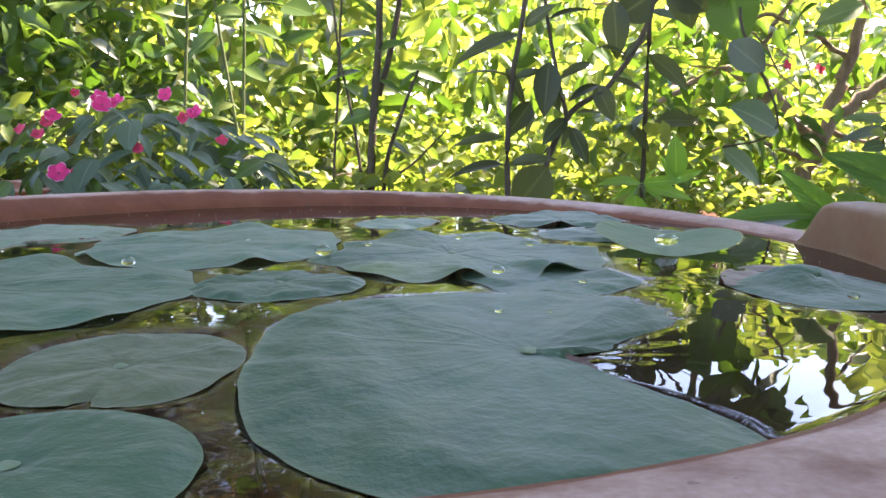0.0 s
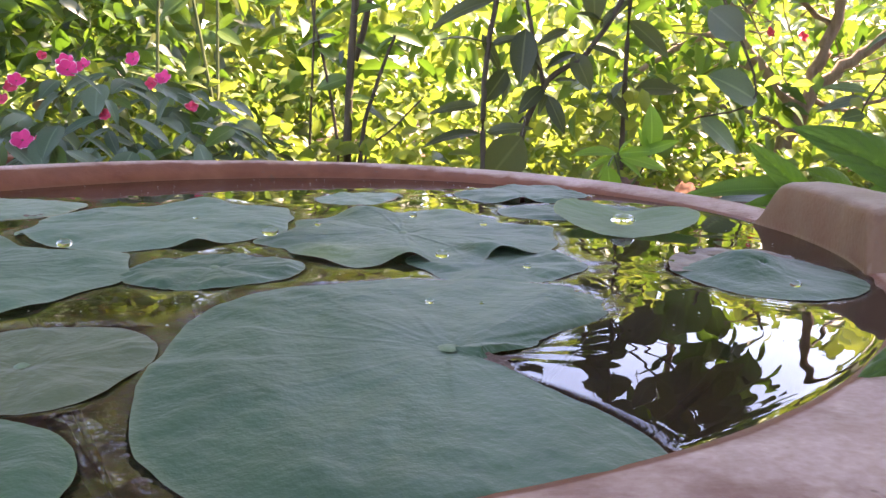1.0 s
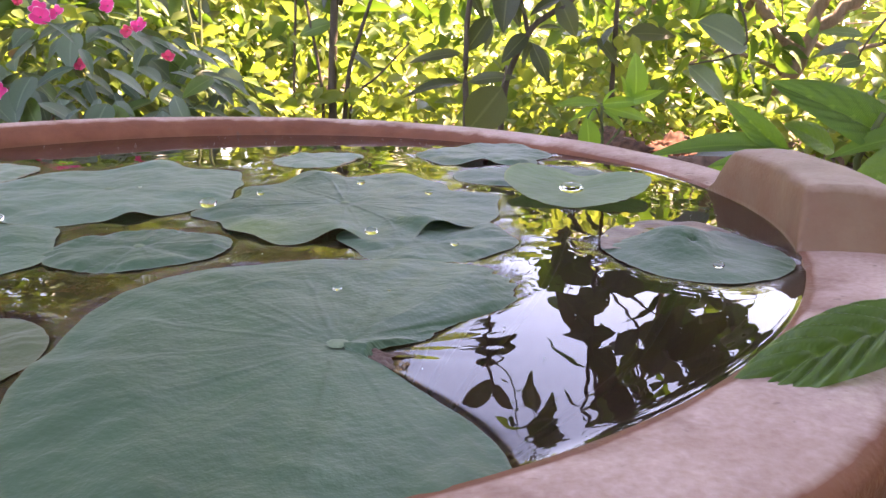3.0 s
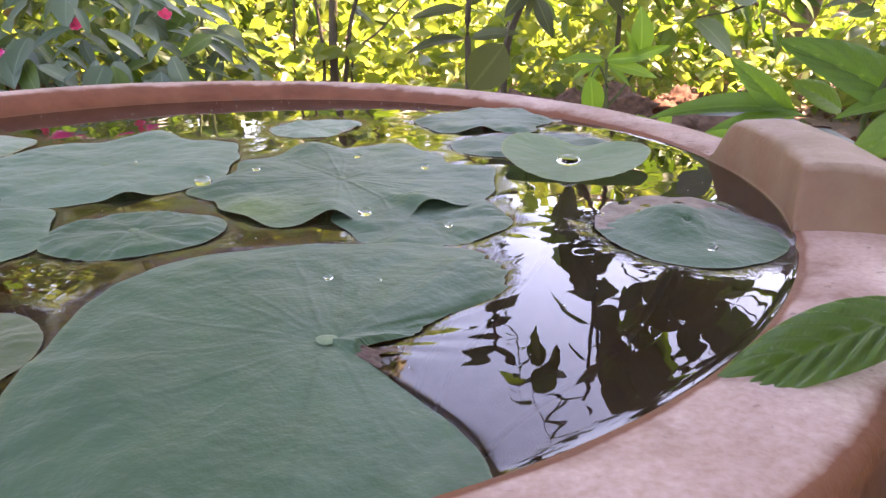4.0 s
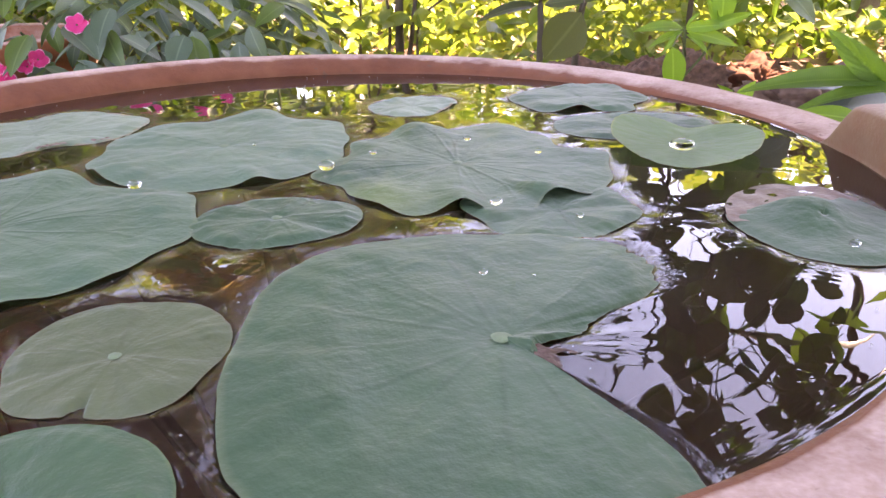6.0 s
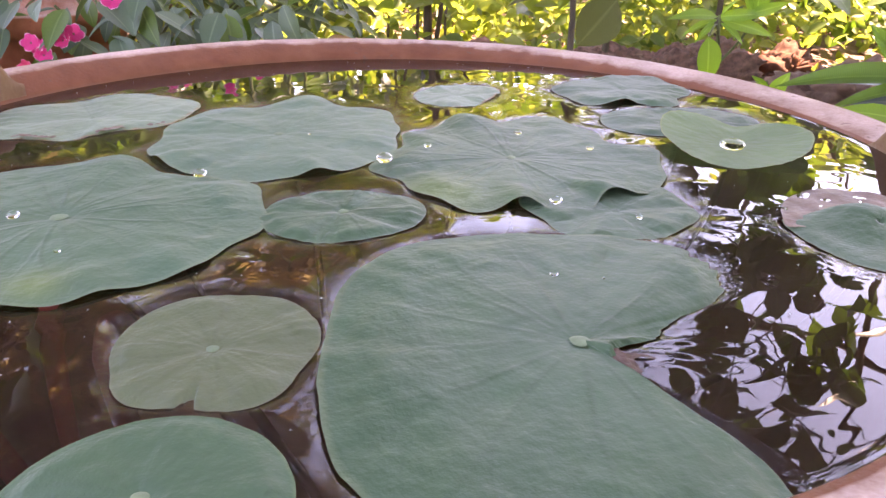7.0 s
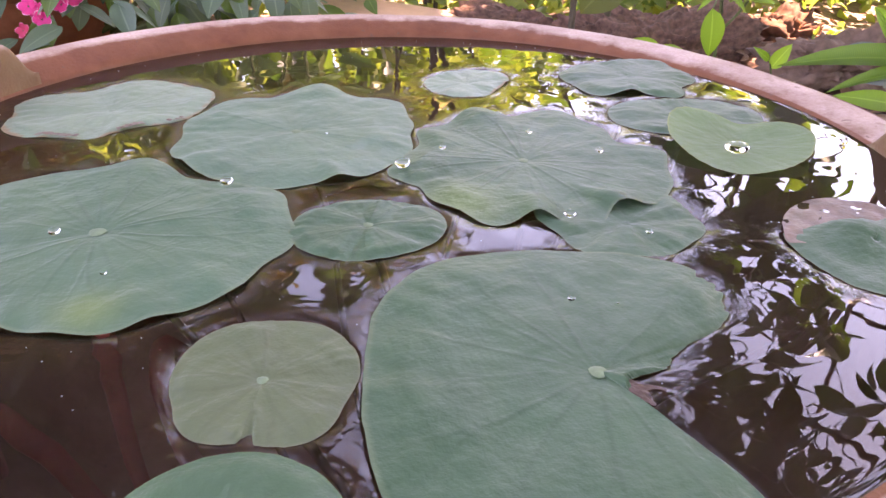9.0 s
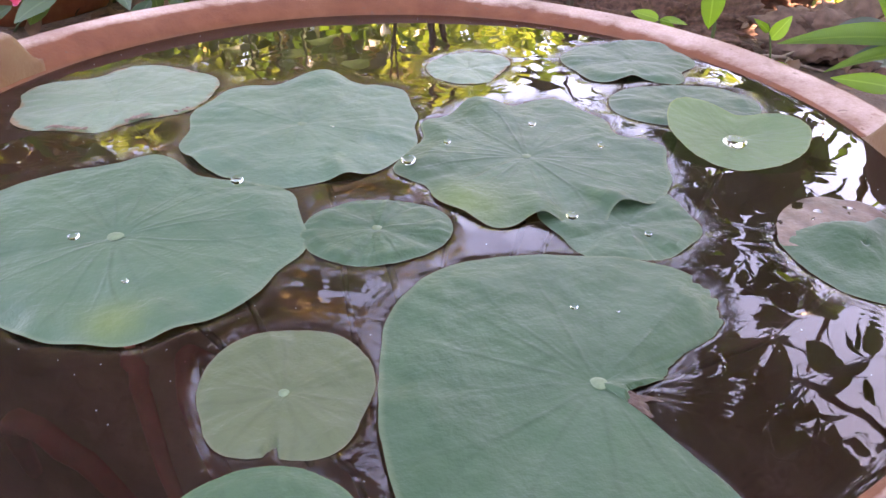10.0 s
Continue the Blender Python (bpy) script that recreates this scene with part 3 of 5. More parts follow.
lotus_leaf("blue-green lotus leaf with a lifted scalloped edge, afloat", (0.011, 0.434), outline(0.0835, [(0.052, 0.053), (-0.037, -0.004), (0.025, -0.031), (0.02, -0.003), (0.018, -0.015), (0.01, 0.034), (-0.006, -0.006), (-0.031, 0.008), (-0.005, 0.004), (0.003, 0.029), (-0.006, -0.004), (-0.004, -0.035)], 0.005, 6), LOTUS,
           blush=(-0.034, -0.066, 0.024), waves=[(-84, 7, 0.0056), (-46, 7, 0.0056), (-120, 12, 0.0012), (110, 11, 0.0041), (72, 10, 0.0027), (15, 12, 0.0020)], turn=5, seed=11, show=0.9, hub=0.0028, z=0.0032, relief=0.0005)
lotus_leaf("small oval blue-green lotus leaf between larger ones", (-0.067, 0.339), outline(0.0352, [(0.0, -0.01), (0.10, 0.07), (0.0, 0.02)], 0.006, 3), LOTUS, turn=9, seed=13, show=0.7, hub=0.0025, waves=[(110, 25, 0.0014)], veins=16)
lotus_leaf("small olive-green lotus leaf, thin and flat on the water", (-0.083, 0.219), torn(outline(0.035, [(0.01, 0.075), (-0.021, -0.028), (-0.004, 0.006), (-0.032, -0.017), (-0.009, 0.015), (0.009, 0.018)], 0.006, 8), [(-93, 0.04), (-86, 0.0275), (-80, 0.0265), (-73, 0.04)]), LOTUS_OLIVE, turn=0, seed=17, show=0.6, calm=0.7, hub=0.0021, z=0.0016, veins=18, waves=[(-82, 7, -0.0007)])
lotus_leaf("small green lotus leaf close to the bowl's edge", (-0.074, 0.152), outline(0.0345, [(0.03, 0.0), (0.06, 0.0), (0.0, -0.02)], 0.006, 5), LOTUS_GREEN, turn=4, seed=19, show=0.35, calm=0.45, hub=0.0023, z=0.0028, veins=18)
lotus_leaf("half-hidden blue-green lotus leaf under a larger one", (0.064, 0.362), outline(0.0415, [(-0.088, 0.123), (0.006, 0.015), (-0.005, 0.008), (0.003, -0.037), (0.003, 0.01), (0.03, -0.008)], 0.005, 9), LOTUS, seed=23, show=0.5, hub=0, z=0.0012, relief=0.0003)
lotus_leaf("young yellow-green lotus leaf cupped above the water", (0.149, 0.478), outline(0.0455, [(-0.02, 0.0), (0.03, -0.03), (0.08, 0.05), (-0.02, 0.05), (-0.03, 0.0)], 0.003, 2), LOTUS_YOUNG, z=0.0025, cup=0.001, fold=(76, 0.14), tilt=(0.0, 0.07),
           waves=[(76, 16, -0.0020)], seed=29, show=0.4, calm=0.2, hub=0, float_edge=False, relief=0.0003)
lotus_leaf("flat blue-grey lotus leaf beside the bowl's edge", (0.129, 0.537), outline(0.0481, [(-0.007, 0.063), (0.159, 0.074), (-0.016, 0.007), (-0.013, 0.009)], 0.004, 7), LOTUS, seed=31, show=0.4, hub=0, z=0.0018, relief=0.0003)
lotus_leaf("blue-green lotus leaf with one edge curled up", (0.100, 0.628), outline(0.0545, [(-0.019, 0.089), (0.006, 0.074), (-0.044, -0.02), (-0.04, -0.02), (0.02, 0.05), (0.06, 0.03)], 0.004, 3), LOTUS, seed=37, show=0.4, hub=0, z=0.004, waves=[(-97, 14, 0.0042), (60, 30, 0.0027)], relief=0.0003)
lotus_leaf("tiny round lotus leaf beside the far rim", (-0.034, 0.596), outline(0.036, [(-0.013, 0.08), (-0.10, 0.10), (-0.05, 0.027)], 0.006, 1), LOTUS_WORN, seed=41, hub=0, z=0.0015, waves=[(8, 10, 0.0020)], relief=0.0003)
worn = outline(0.0632, [(-0.055, 0.143), (-0.003, 0.119), (-0.015, -0.002), (0.031, -0.01), (-0.005, 0.024), (0.0, -0.052)], 0.014, 5)
shabby = lotus_leaf("worn lotus leaf with browned edge touching the rim", (-0.278, 0.489), worn, LOTUS_WORN, seed=43, show=0.5, hub=0, z=0.002, relief=0.00045)
for first, last, inner in ((-112, -84, 0.92), (-58, -34, 0.88), (-20, -8, 0.94)):
    part("browned_edge", sector("browned_edge", worn, first, last, inner, LOTUS_DRY, 0.0004), shabby, "brown withered stretch of the edge", Matrix.Translation((0, 0, 0.0013)))
domed = outline(0.0445, [(0.037, 0.10), (-0.104, 0.0), (0.0, -0.028), (0.02, -0.019)], 0.008, 6)
lotus_leaf("domed blue-green lotus leaf with a folded dry brown edge", (0.180, 0.348), torn(domed, [(52, 0.06), (66, 0.030), (95, 0.020), (135, 0.026), (160, 0.036), (176, 0.06)]), LOTUS, seed=47, show=0.05, calm=0.35, hub=0, z=0.0018, bulge=(-0.002, 0.010, 0.019, 0.0085), relief=0.0, veins=14, dry=domed)


# ---- the water, pressed down round the waxy leaves and drawn up along the rim ----
def build_water():
    R, step = 0.3125, 0.0011
    n = int(R / step)
    grid = np.arange(-n, n + 1) * step
    X, Y = np.meshgrid(grid, grid)
    d = np.hypot(X, Y)
    inward = np.clip(0.306 - d, 0, 1)
    Z = 0.0007 * np.exp(-inward / 0.0026) + 0.00003 * np.cos(inward * 850 + 1.2 * np.sin(9 * np.arctan2(Y, X))) * np.exp(-inward / 0.009)
    stir = np.clip(0.35 + np.sin(X * 31 + 2 * np.sin(Y * 13)) * np.sin(Y * 27 + 1.0), 0, 1)
    ruffle = np.sin(X * 210 + 1.7 * np.sin(Y * 90)) * np.sin(Y * 170 + 1.3 * np.sin(X * 110))
    dip, rings, shore = np.zeros_like(Z), np.zeros_like(Z), np.zeros_like(Z)
    under = np.zeros(Z.shape, bool)
    for n_leaf, (c, shape, touching) in enumerate(LEAVES):
        if not touching:
            continue
        dx, dy = X + BOWL.x - c.x, Y + BOWL.y - c.y
        bearing = np.arctan2(dy, dx)
        gap = np.hypot(dx, dy) - shape(bearing)
        deep = WATER_UP * (0.86 + 0.10 * np.sin(7 * bearing + n_leaf) + 0.06 * np.sin(16 * bearing + 2 * n_leaf))
        out = np.clip(gap, 0, 1)
        along = bearing * float(np.mean(shape(np.linspace(-3, 3, 40))))
        bay = np.sin(along * 230 + 2.0 * np.sin(along * 71 + n_leaf) + n_leaf)
        torn_side = np.exp(-(bearing / 0.8) ** 2) if n_leaf == 0 else 0.0
        dip = np.maximum(dip, deep * np.exp(-out / (0.0040 + 0.0022 * bay + 0.0030 * torn_side)) + 0.9 * np.clip(-gap - 0.0003, 0, 0.003))
        shore = np.maximum(shore, np.exp(-(out / 0.0065) ** 2))
        rings += (gap > 0) * (0.00011 + 0.00003 * torn_side) * (0.6 - 0.4 * bay) * np.cos(out * 1350 + 1.5 * np.sin(9 * bearing + n_leaf)) * np.exp(-out / 0.0065)
        under |= gap < -0.003
    Z = np.where(under, -0.0025 - WATER_UP, Z - dip + rings + 0.00003 * stir * ruffle)
    keep = d <= R
    index = -np.ones(X.shape, int)
    index[keep] = np.arange(keep.sum())
    verts = np.stack([X[keep], Y[keep], Z[keep]], 1)
    a, b, c2, d2 = index[:-1, :-1], index[:-1, 1:], index[1:, 1:], index[1:, :-1]
    ok = (a >= 0) & (b >= 0) & (c2 >= 0) & (d2 >= 0)
    quads = np.stack([a[ok], b[ok], c2[ok], d2[ok]], 1)
    me = bpy.data.meshes.new("water")
    me.vertices.add(len(verts))
    me.vertices.foreach_set("co", verts.reshape(-1))
    me.loops.add(quads.size)
    me.loops.foreach_set("vertex_index", quads.reshape(-1))
    me.polygons.add(len(quads))
    me.polygons.foreach_set("loop_start", np.arange(0, quads.size, 4))
    me.polygons.foreach_set("loop_total", np.full(len(quads), 4))
    me.update(calc_edges=True)
    me.attributes.new("shore", "FLOAT", "POINT").data.foreach_set("value", shore[keep].astype(np.float32))
    me.materials.append(WATER)
    me.polygons.foreach_set("use_smooth", [True] * len(me.polygons))
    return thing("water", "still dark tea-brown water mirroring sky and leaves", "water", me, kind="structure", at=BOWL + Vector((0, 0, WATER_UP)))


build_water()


# ---- beads of water on the leaves ----
def bead(place, size, flat=0.75, label="clear bead of water on a lotus leaf"):
    bm = bmesh.new()
    bmesh.ops.create_uvsphere(bm, u_segments=20, v_segments=12, radius=1.0)
    for v in bm.verts:
        if v.co.z < 0:
            v.co.z *= 0.75
        v.co.x *= 1 + 0.06 * math.sin(3 * v.co.y + place[0] * 90)
        v.co *= 0.86 * size
        v.co.z = v.co.z * flat
    for f in bm.faces:
        f.smooth = True
    me = bpy.data.meshes.new("water_bead")
    bm.to_mesh(me), bm.free()
    me.materials.append(BEAD)
    return thing("water_bead", label, "water drop", me, "water beads", at=place)


bead((0.144, 0.462, 0.0075), 0.0085, 0.55, "large clear water bead in a cupped lotus leaf")
for x, y, z, s in ((-0.060, 0.412, 0.006, 0.0052), (-0.153, 0.376, 0.005, 0.0042), (0.034, 0.358, 0.006, 0.0036), (0.030, 0.281, 0.0045, 0.0019), (0.049, 0.280, 0.0045, 0.0009), (-0.212, 0.308, 0.0055, 0.0032),
                   (-0.171, 0.276, 0.005, 0.0017), (0.073, 0.349, 0.003, 0.0022), (0.015, 0.475, 0.0065, 0.0028), (0.183, 0.322, 0.003, 0.0028), (-0.039, 0.441, 0.006, 0.0025), (0.058, 0.449, 0.006, 0.0028), (-0.115, 0.455, 0.006, 0.0014)):
    bead((x, y, z), s)


# ---- plants ----
TEMPLATES = {"L": blade(9, 0.30, 0.40, 0.25, 0.30), "O": blade(9, 0.50, 0.42, 0.2, 0.22), "R": blade(9, 0.78, 0.45, 0.15, 0.15), "S": blade(4, 0.52, 0.45, 0.3, 0.2)}
RIBS = {}   # where a leaf shape has side veins too
rng = np.random.RandomState(5)
made = {}


def leaf_mesh(mat, kind):
    """One shared mesh for every leaf shape and skin, with its pale middle rib marked."""
    key = (mat.name, kind)
    if key not in made:
        v, f = TEMPLATES[kind]
        me = mesh_of("leaf", v, f, mat)
        me.attributes.new("rib", "FLOAT", "POINT").data.foreach_set("value", np.array(RIBS.get(kind) or [1.0 if abs(p[1]) < 1e-6 else 0.0 for p in v], dtype=np.float32))
        made[key] = me
    return made[key]


def aim(base, tip, face=(0, -0.6, 0.8), wide=1.0):
    """A leaf's pose: its foot at base, its point at tip, its upper side turned to face."""
    d = Vector(tip) - Vector(base)
    x = d.normalized()
    y = Vector(face).cross(x)
    y = y.normalized() if y.length > 1e-3 else Vector((0, 1, 0))
    rot = Matrix((x, y, x.cross(y))).transposed().to_4x4()
    return Matrix.Translation(base) @ rot @ Matrix.Diagonal((d.length, d.length * wide, d.length, 1))


def quilted(rows=60, cols=14, wide=0.42, puffed=0.065, pairs=9):
    """A crinkled leaf: side veins sunk, the skin between them puffed up."""
    verts, faces, ribs = [], [], []
    for i in range(rows + 1):
        u = i / rows
        w = max(0.004, wide * 0.5 * math.sin(math.pi * u ** 0.85) ** 0.75)
        for j in range(-cols, cols + 1):
            q = j / cols
            puff = abs(math.sin(math.pi * (pairs * u - 2.6 * abs(q)))) ** 0.6
            z = -0.16 * u * u + 0.20 * abs(q) * w + puffed * puff * math.sin(math.pi * u) * (1 - q ** 6) * min(1, 5 * abs(q) + 0.2)
            verts.append((u, q * w, z))
            ribs.append(1.0 if j == 0 else 0.9 * (puff < 0.42))
        if i:
            b = (i - 1) * (2 * cols + 1)
            faces += [(b + k, b + 2 * cols + 1 + k, b + 2 * cols + 2 + k, b + 1 + k) for k in range(2 * cols)]
    return verts, faces, ribs


veined = quilted(56, 8, 0.46, 0.030, 7)
TEMPLATES["V"], RIBS["V"] = veined[:2], veined[2]


def add_leaves(plant, leaves, mat, forward=0.03, other=None, nod=0.65, broad=(0.72, 1.0)):
    for i, (base, tip, kind) in enumerate(leaves):
        tip = Vector(tip) + Vector((0, -forward * (0.3 + 1.0 * rng.rand()), 0))
        face = (rng.normal(0, 0.25), -0.75 + rng.normal(0, 0.25), nod + rng.normal(0, 0.2))
        part("leaf", leaf_mesh(other if other and i % 3 == 2 else mat, kind), plant, at=aim(base, tip, face, rng.uniform(*broad)))


def add_stems(plant, stems, mat, name="stem"):
    for i, (pts, r0, r1) in enumerate(stems):
        part(name, tube(name, pts, np.linspace(r0, r1, len(pts)), mat, 7, 5, r0 * 0.12, i), plant)


def sprigs(plant, stem_pts, count, size, mat, lo=0.2, kinds="LO"):
    """More leaves along a stem, set alternately, hanging outwards."""
    P = np.array(stem_pts, float)
    for i in range(count):
        u = lo + (1 - lo) * (i + rng.rand() * 0.6) / count
        k = min(int(u * (len(P) - 1)), len(P) - 2)
        b = P[k] + (P[k + 1] - P[k]) * (u * (len(P) - 1) - k)
        a = i * 2.4 + rng.normal(0, 0.4)
        s = size * rng.uniform(0.7, 1.2)
        tip = b + np.array([math.cos(a) * s, math.sin(a) * s * 0.8, rng.uniform(-0.5, 0.35) * s])
        part("leaf", leaf_mesh(mat, kinds[i % len(kinds)]), plant, at=aim(b, tip, (rng.normal(0, .3), -0.5, 0.8), rng.uniform(0.85, 1.15)))


# dusky-leaved shrub straight behind the bowl
s5 = [(0.096, 1.19, -0.15), (0.094, 1.18, -0.017), (0.093, 1.18, 0.114), (0.116, 1.18, 0.287), (0.135, 1.19, 0.40), (0.155, 1.2, 0.52)]
s6 = [(0.150, 1.22, -0.15), (0.156, 1.2, 0.02), (0.195, 1.2, 0.115), (0.256, 1.2, 0.16), (0.314, 1.2, 0.265), (0.322, 1.2, 0.40), (0.336, 1.2, 0.50), (0.35, 1.2, 0.60)]
s6b = [(0.190, 1.2, 0.105), (0.170, 1.2, 0.18), (0.149, 1.2, 0.291), (0.152, 1.2, 0.36)]
s6c = [(0.318, 1.2, 0.285), (0.352, 1.2, 0.325), (0.402, 1.2, 0.382), (0.45, 1.2, 0.43), (0.52, 1.2, 0.475)]
shrub = thing("shrub", "dark-stemmed shrub with drooping dusky green leaves", "shrub")
add_stems(shrub, [(s5, 0.0055, 0.003), (s6, 0.0055, 0.003), (s6b, 0.004, 0.002), (s6c, 0.003, 0.0015)], TWIG)
add_leaves(shrub, [
    ((0.107, 1.18, 0.235), (-0.007, 1.18, 0.208), "L"), ((0.115, 1.18, 0.246), (0.155, 1.18, 0.28), "O"), ((0.152, 1.18, 0.257), (0.221, 1.18, 0.291), "L"),
    ((0.1, 1.18, 0.168), (0.015, 1.18, 0.197), "L"), ((0.102, 1.18, 0.168), (0.147, 1.18, 0.187), "L"), ((0.155, 1.18, 0.193), (0.145, 1.18, 0.11), "O"),
    ((0.128, 1.18, 0.132), (0.092, 1.18, 0.076), "O"), ((0.133, 1.18, 0.119), (0.119, 1.18, 0.078), "L"), ((0.085, 1.18, 0.076), (0.006, 1.18, 0.075), "L"),
    ((0.088, 1.18, 0.032), (-0.01, 1.18, 0.032), "L"), ((0.098, 1.18, 0.033), (0.167, 1.18, 0.054), "L"), ((0.087, 1.18, 0.184), (0.124, 1.18, 0.123), "L"),
    ((0.224, 1.2, 0.194), (0.17, 1.2, 0.178), "L"), ((0.189, 1.2, 0.107), (0.146, 1.2, 0.07), "O"), ((0.194, 1.2, 0.095), (0.178, 1.2, 0.066), "L"),
    ((0.195, 1.2, 0.093), (0.225, 1.2, 0.034), "O"), ((0.185, 1.2, 0.133), (0.171, 1.2, 0.16), "L"), ((0.234, 1.2, 0.16), (0.263, 1.2, 0.102), "O"),
    ((0.255, 1.2, 0.291), (0.266, 1.2, 0.198), "O"), ((0.256, 1.2, 0.169), (0.306, 1.2, 0.161), "L"), ((0.152, 1.2, 0.169), (0.176, 1.2, 0.12), "O"),
    ((0.238, 1.2, 0.16), (0.185, 1.2, 0.142), "O"), ((0.273, 1.2, 0.196), (0.298, 1.2, 0.239), "L"), ((0.281, 1.2, 0.204), (0.236, 1.2, 0.23), "L"),
    ((0.204, 1.2, 0.115), (0.24, 1.2, 0.125), "L")], DUSKY)
part("leaf", leaf_mesh(DUSKY, "R"), shrub, at=aim((0.140, 1.04, 0.034), (0.094, 1.03, -0.030), (0.3, -0.9, 0.2), 1.0))
part("leaf_stalk", tube("leaf_stalk", [(0.152, 1.2, 0.05), (0.150, 1.1, 0.06), (0.140, 1.04, 0.034)], 0.0015, TWIG), shrub)
# its tops stand against the open sky and are mirrored in the water
add_leaves(shrub, [
    ((0.318, 1.2, 0.39), (0.258, 1.2, 0.312), "O"), ((0.322, 1.2, 0.41), (0.275, 1.2, 0.355), "O"), ((0.350, 1.2, 0.325), (0.270, 1.2, 0.352), "O"), ((0.365, 1.2, 0.395), (0.270, 1.2, 0.405), "L"),
    ((0.385, 1.2, 0.432), (0.512, 1.2, 0.468), "L"), ((0.338, 1.2, 0.472), (0.394, 1.2, 0.538), "O"), ((0.395, 1.2, 0.525), (0.468, 1.2, 0.585), "R"), ((0.402, 1.2, 0.532), (0.338, 1.2, 0.488), "O"),
    ((0.402, 1.2, 0.382), (0.475, 1.2, 0.425), "O"), ((0.45, 1.2, 0.43), (0.505, 1.2, 0.385), "O"), ((0.43, 1.2, 0.41), (0.462, 1.2, 0.350), "O"), ((0.145, 1.2, 0.46), (0.132, 1.2, 0.385), "O"),
    ((0.152, 1.2, 0.49), (0.085, 1.2, 0.565), "L"), ((0.142, 1.2, 0.44), (0.192, 1.2, 0.395), "O"), ((0.49, 1.2, 0.46), (0.556, 1.2, 0.415), "O"), ((0.340, 1.2, 0.545), (0.300, 1.2, 0.600), "L"),
    ((0.345, 1.2, 0.57), (0.392, 1.2, 0.632), "O"), ((0.152, 1.2, 0.50), (0.195, 1.2, 0.555), "L"), ((0.318, 1.2, 0.34), (0.352, 1.2, 0.285), "O"), ((0.118, 1.19, 0.30), (0.050, 1.2, 0.335), "L"),
    ((0.125, 1.19, 0.34), (0.180, 1.2, 0.325), "O"), ((0.130, 1.19, 0.37), (0.072, 1.2, 0.40), "O"),
    ((0.316, 1.2, 0.30), (0.262, 1.2, 0.262), "R"), ((0.35, 1.2, 0.32), (0.402, 1.2, 0.270), "R"), ((0.322, 1.2, 0.43), (0.375, 1.2, 0.475), "R"), ((0.45, 1.2, 0.43), (0.428, 1.2, 0.500), "L"),
    ((0.49, 1.2, 0.455), (0.505, 1.2, 0.53), "O"), ((0.52, 1.2, 0.475), (0.590, 1.2, 0.50), "O"), ((0.352, 1.2, 0.60), (0.430, 1.2, 0.665), "O"), ((0.402, 1.2, 0.385), (0.362, 1.2, 0.440), "O"),
    ((0.425, 1.2, 0.405), (0.49, 1.2, 0.345), "O"), ((0.352, 1.2, 0.325), (0.385, 1.2, 0.245), "O"), ((0.46, 1.2, 0.44), (0.535, 1.2, 0.365), "O")], DUSKY, 0.012, None, -0.25, (0.95, 1.25))
part("leaf_stalk", tube("leaf_stalk", [(0.402, 1.2, 0.382), (0.408, 1.2, 0.46), (0.398, 1.2, 0.53)], 0.0016, TWIG), shrub)
shoot_line = [(0.140, 1.2, 0.42), (0.182, 1.2, 0.48), (0.196, 1.2, 0.54), (0.200, 1.2, 0.635)]
add_stems(shrub, [(shoot_line, 0.0018, 0.0008)], GREENSTEM, "side_shoot")
sprigs(shrub, shoot_line, 11, 0.026, MIDGREEN, 0.35)

# slim shrub with several upright stems
s4 = [(-0.165, 1.46, -0.16), (-0.160, 1.46, 0.05), (-0.142, 1.46, 0.34), (-0.13, 1.48, 0.9)]
shrub = thing("shrub", "slim shrub of upright brown stems and oval leaves", "shrub")
add_stems(shrub, [(s4, 0.0095, 0.006), ([(-0.152, 1.47, -0.15), (-0.128, 1.46, 0.03), (-0.100, 1.46, 0.12), (-0.067, 1.46, 0.206)], 0.005, 0.003), ([(-0.19, 1.45, -0.15), (-0.18, 1.46, -0.02), (-0.20, 1.46, 0.13), (-0.222, 1.46, 0.232), (-0.24, 1.47, 0.4)], 0.004, 0.002),
                  ([(-0.24, 1.46, -0.15), (-0.237, 1.46, -0.02), (-0.216, 1.46, 0.339), (-0.21, 1.46, 0.6)], 0.003, 0.002), ([(-0.15, 1.5, 0.16), (-0.11, 1.52, 0.34), (-0.09, 1.54, 0.7)], 0.007, 0.005), ([(-0.125, 1.46, -0.12), (-0.123, 1.46, -0.02), (-0.07, 1.46, 0.03), (-0.011, 1.46, 0.091)], 0.003, 0.0015)], TWIG)
add_leaves(shrub, [
    ((-0.155, 1.46, 0.141), (-0.21, 1.46, 0.189), "O"), ((-0.144, 1.46, 0.188), (-0.087, 1.46, 0.166), "L"), ((-0.178, 1.46, 0.204), (-0.268, 1.46, 0.195), "L"), ((-0.158, 1.46, 0.125), (-0.224, 1.46, 0.107), "O"),
    ((-0.15, 1.46, 0.243), (-0.095, 1.46, 0.265), "O"), ((-0.155, 1.46, 0.275), (-0.222, 1.46, 0.28), "L"), ((-0.146, 1.46, 0.307), (-0.177, 1.46, 0.339), "L"), ((-0.162, 1.46, 0.085), (-0.112, 1.46, 0.096), "L"),
    ((-0.167, 1.46, 0.178), (-0.179, 1.46, 0.145), "O"), ((-0.223, 1.46, 0.221), (-0.178, 1.46, 0.265), "L"), ((-0.067, 1.46, 0.203), (-0.111, 1.46, 0.179), "L"), ((-0.123, 1.46, 0.068), (-0.078, 1.46, 0.046), "L")], MIDGREEN, 0.03, GREYLEAF)
sprigs(shrub, s4[2:], 10, 0.10, MIDGREEN, 0.05)

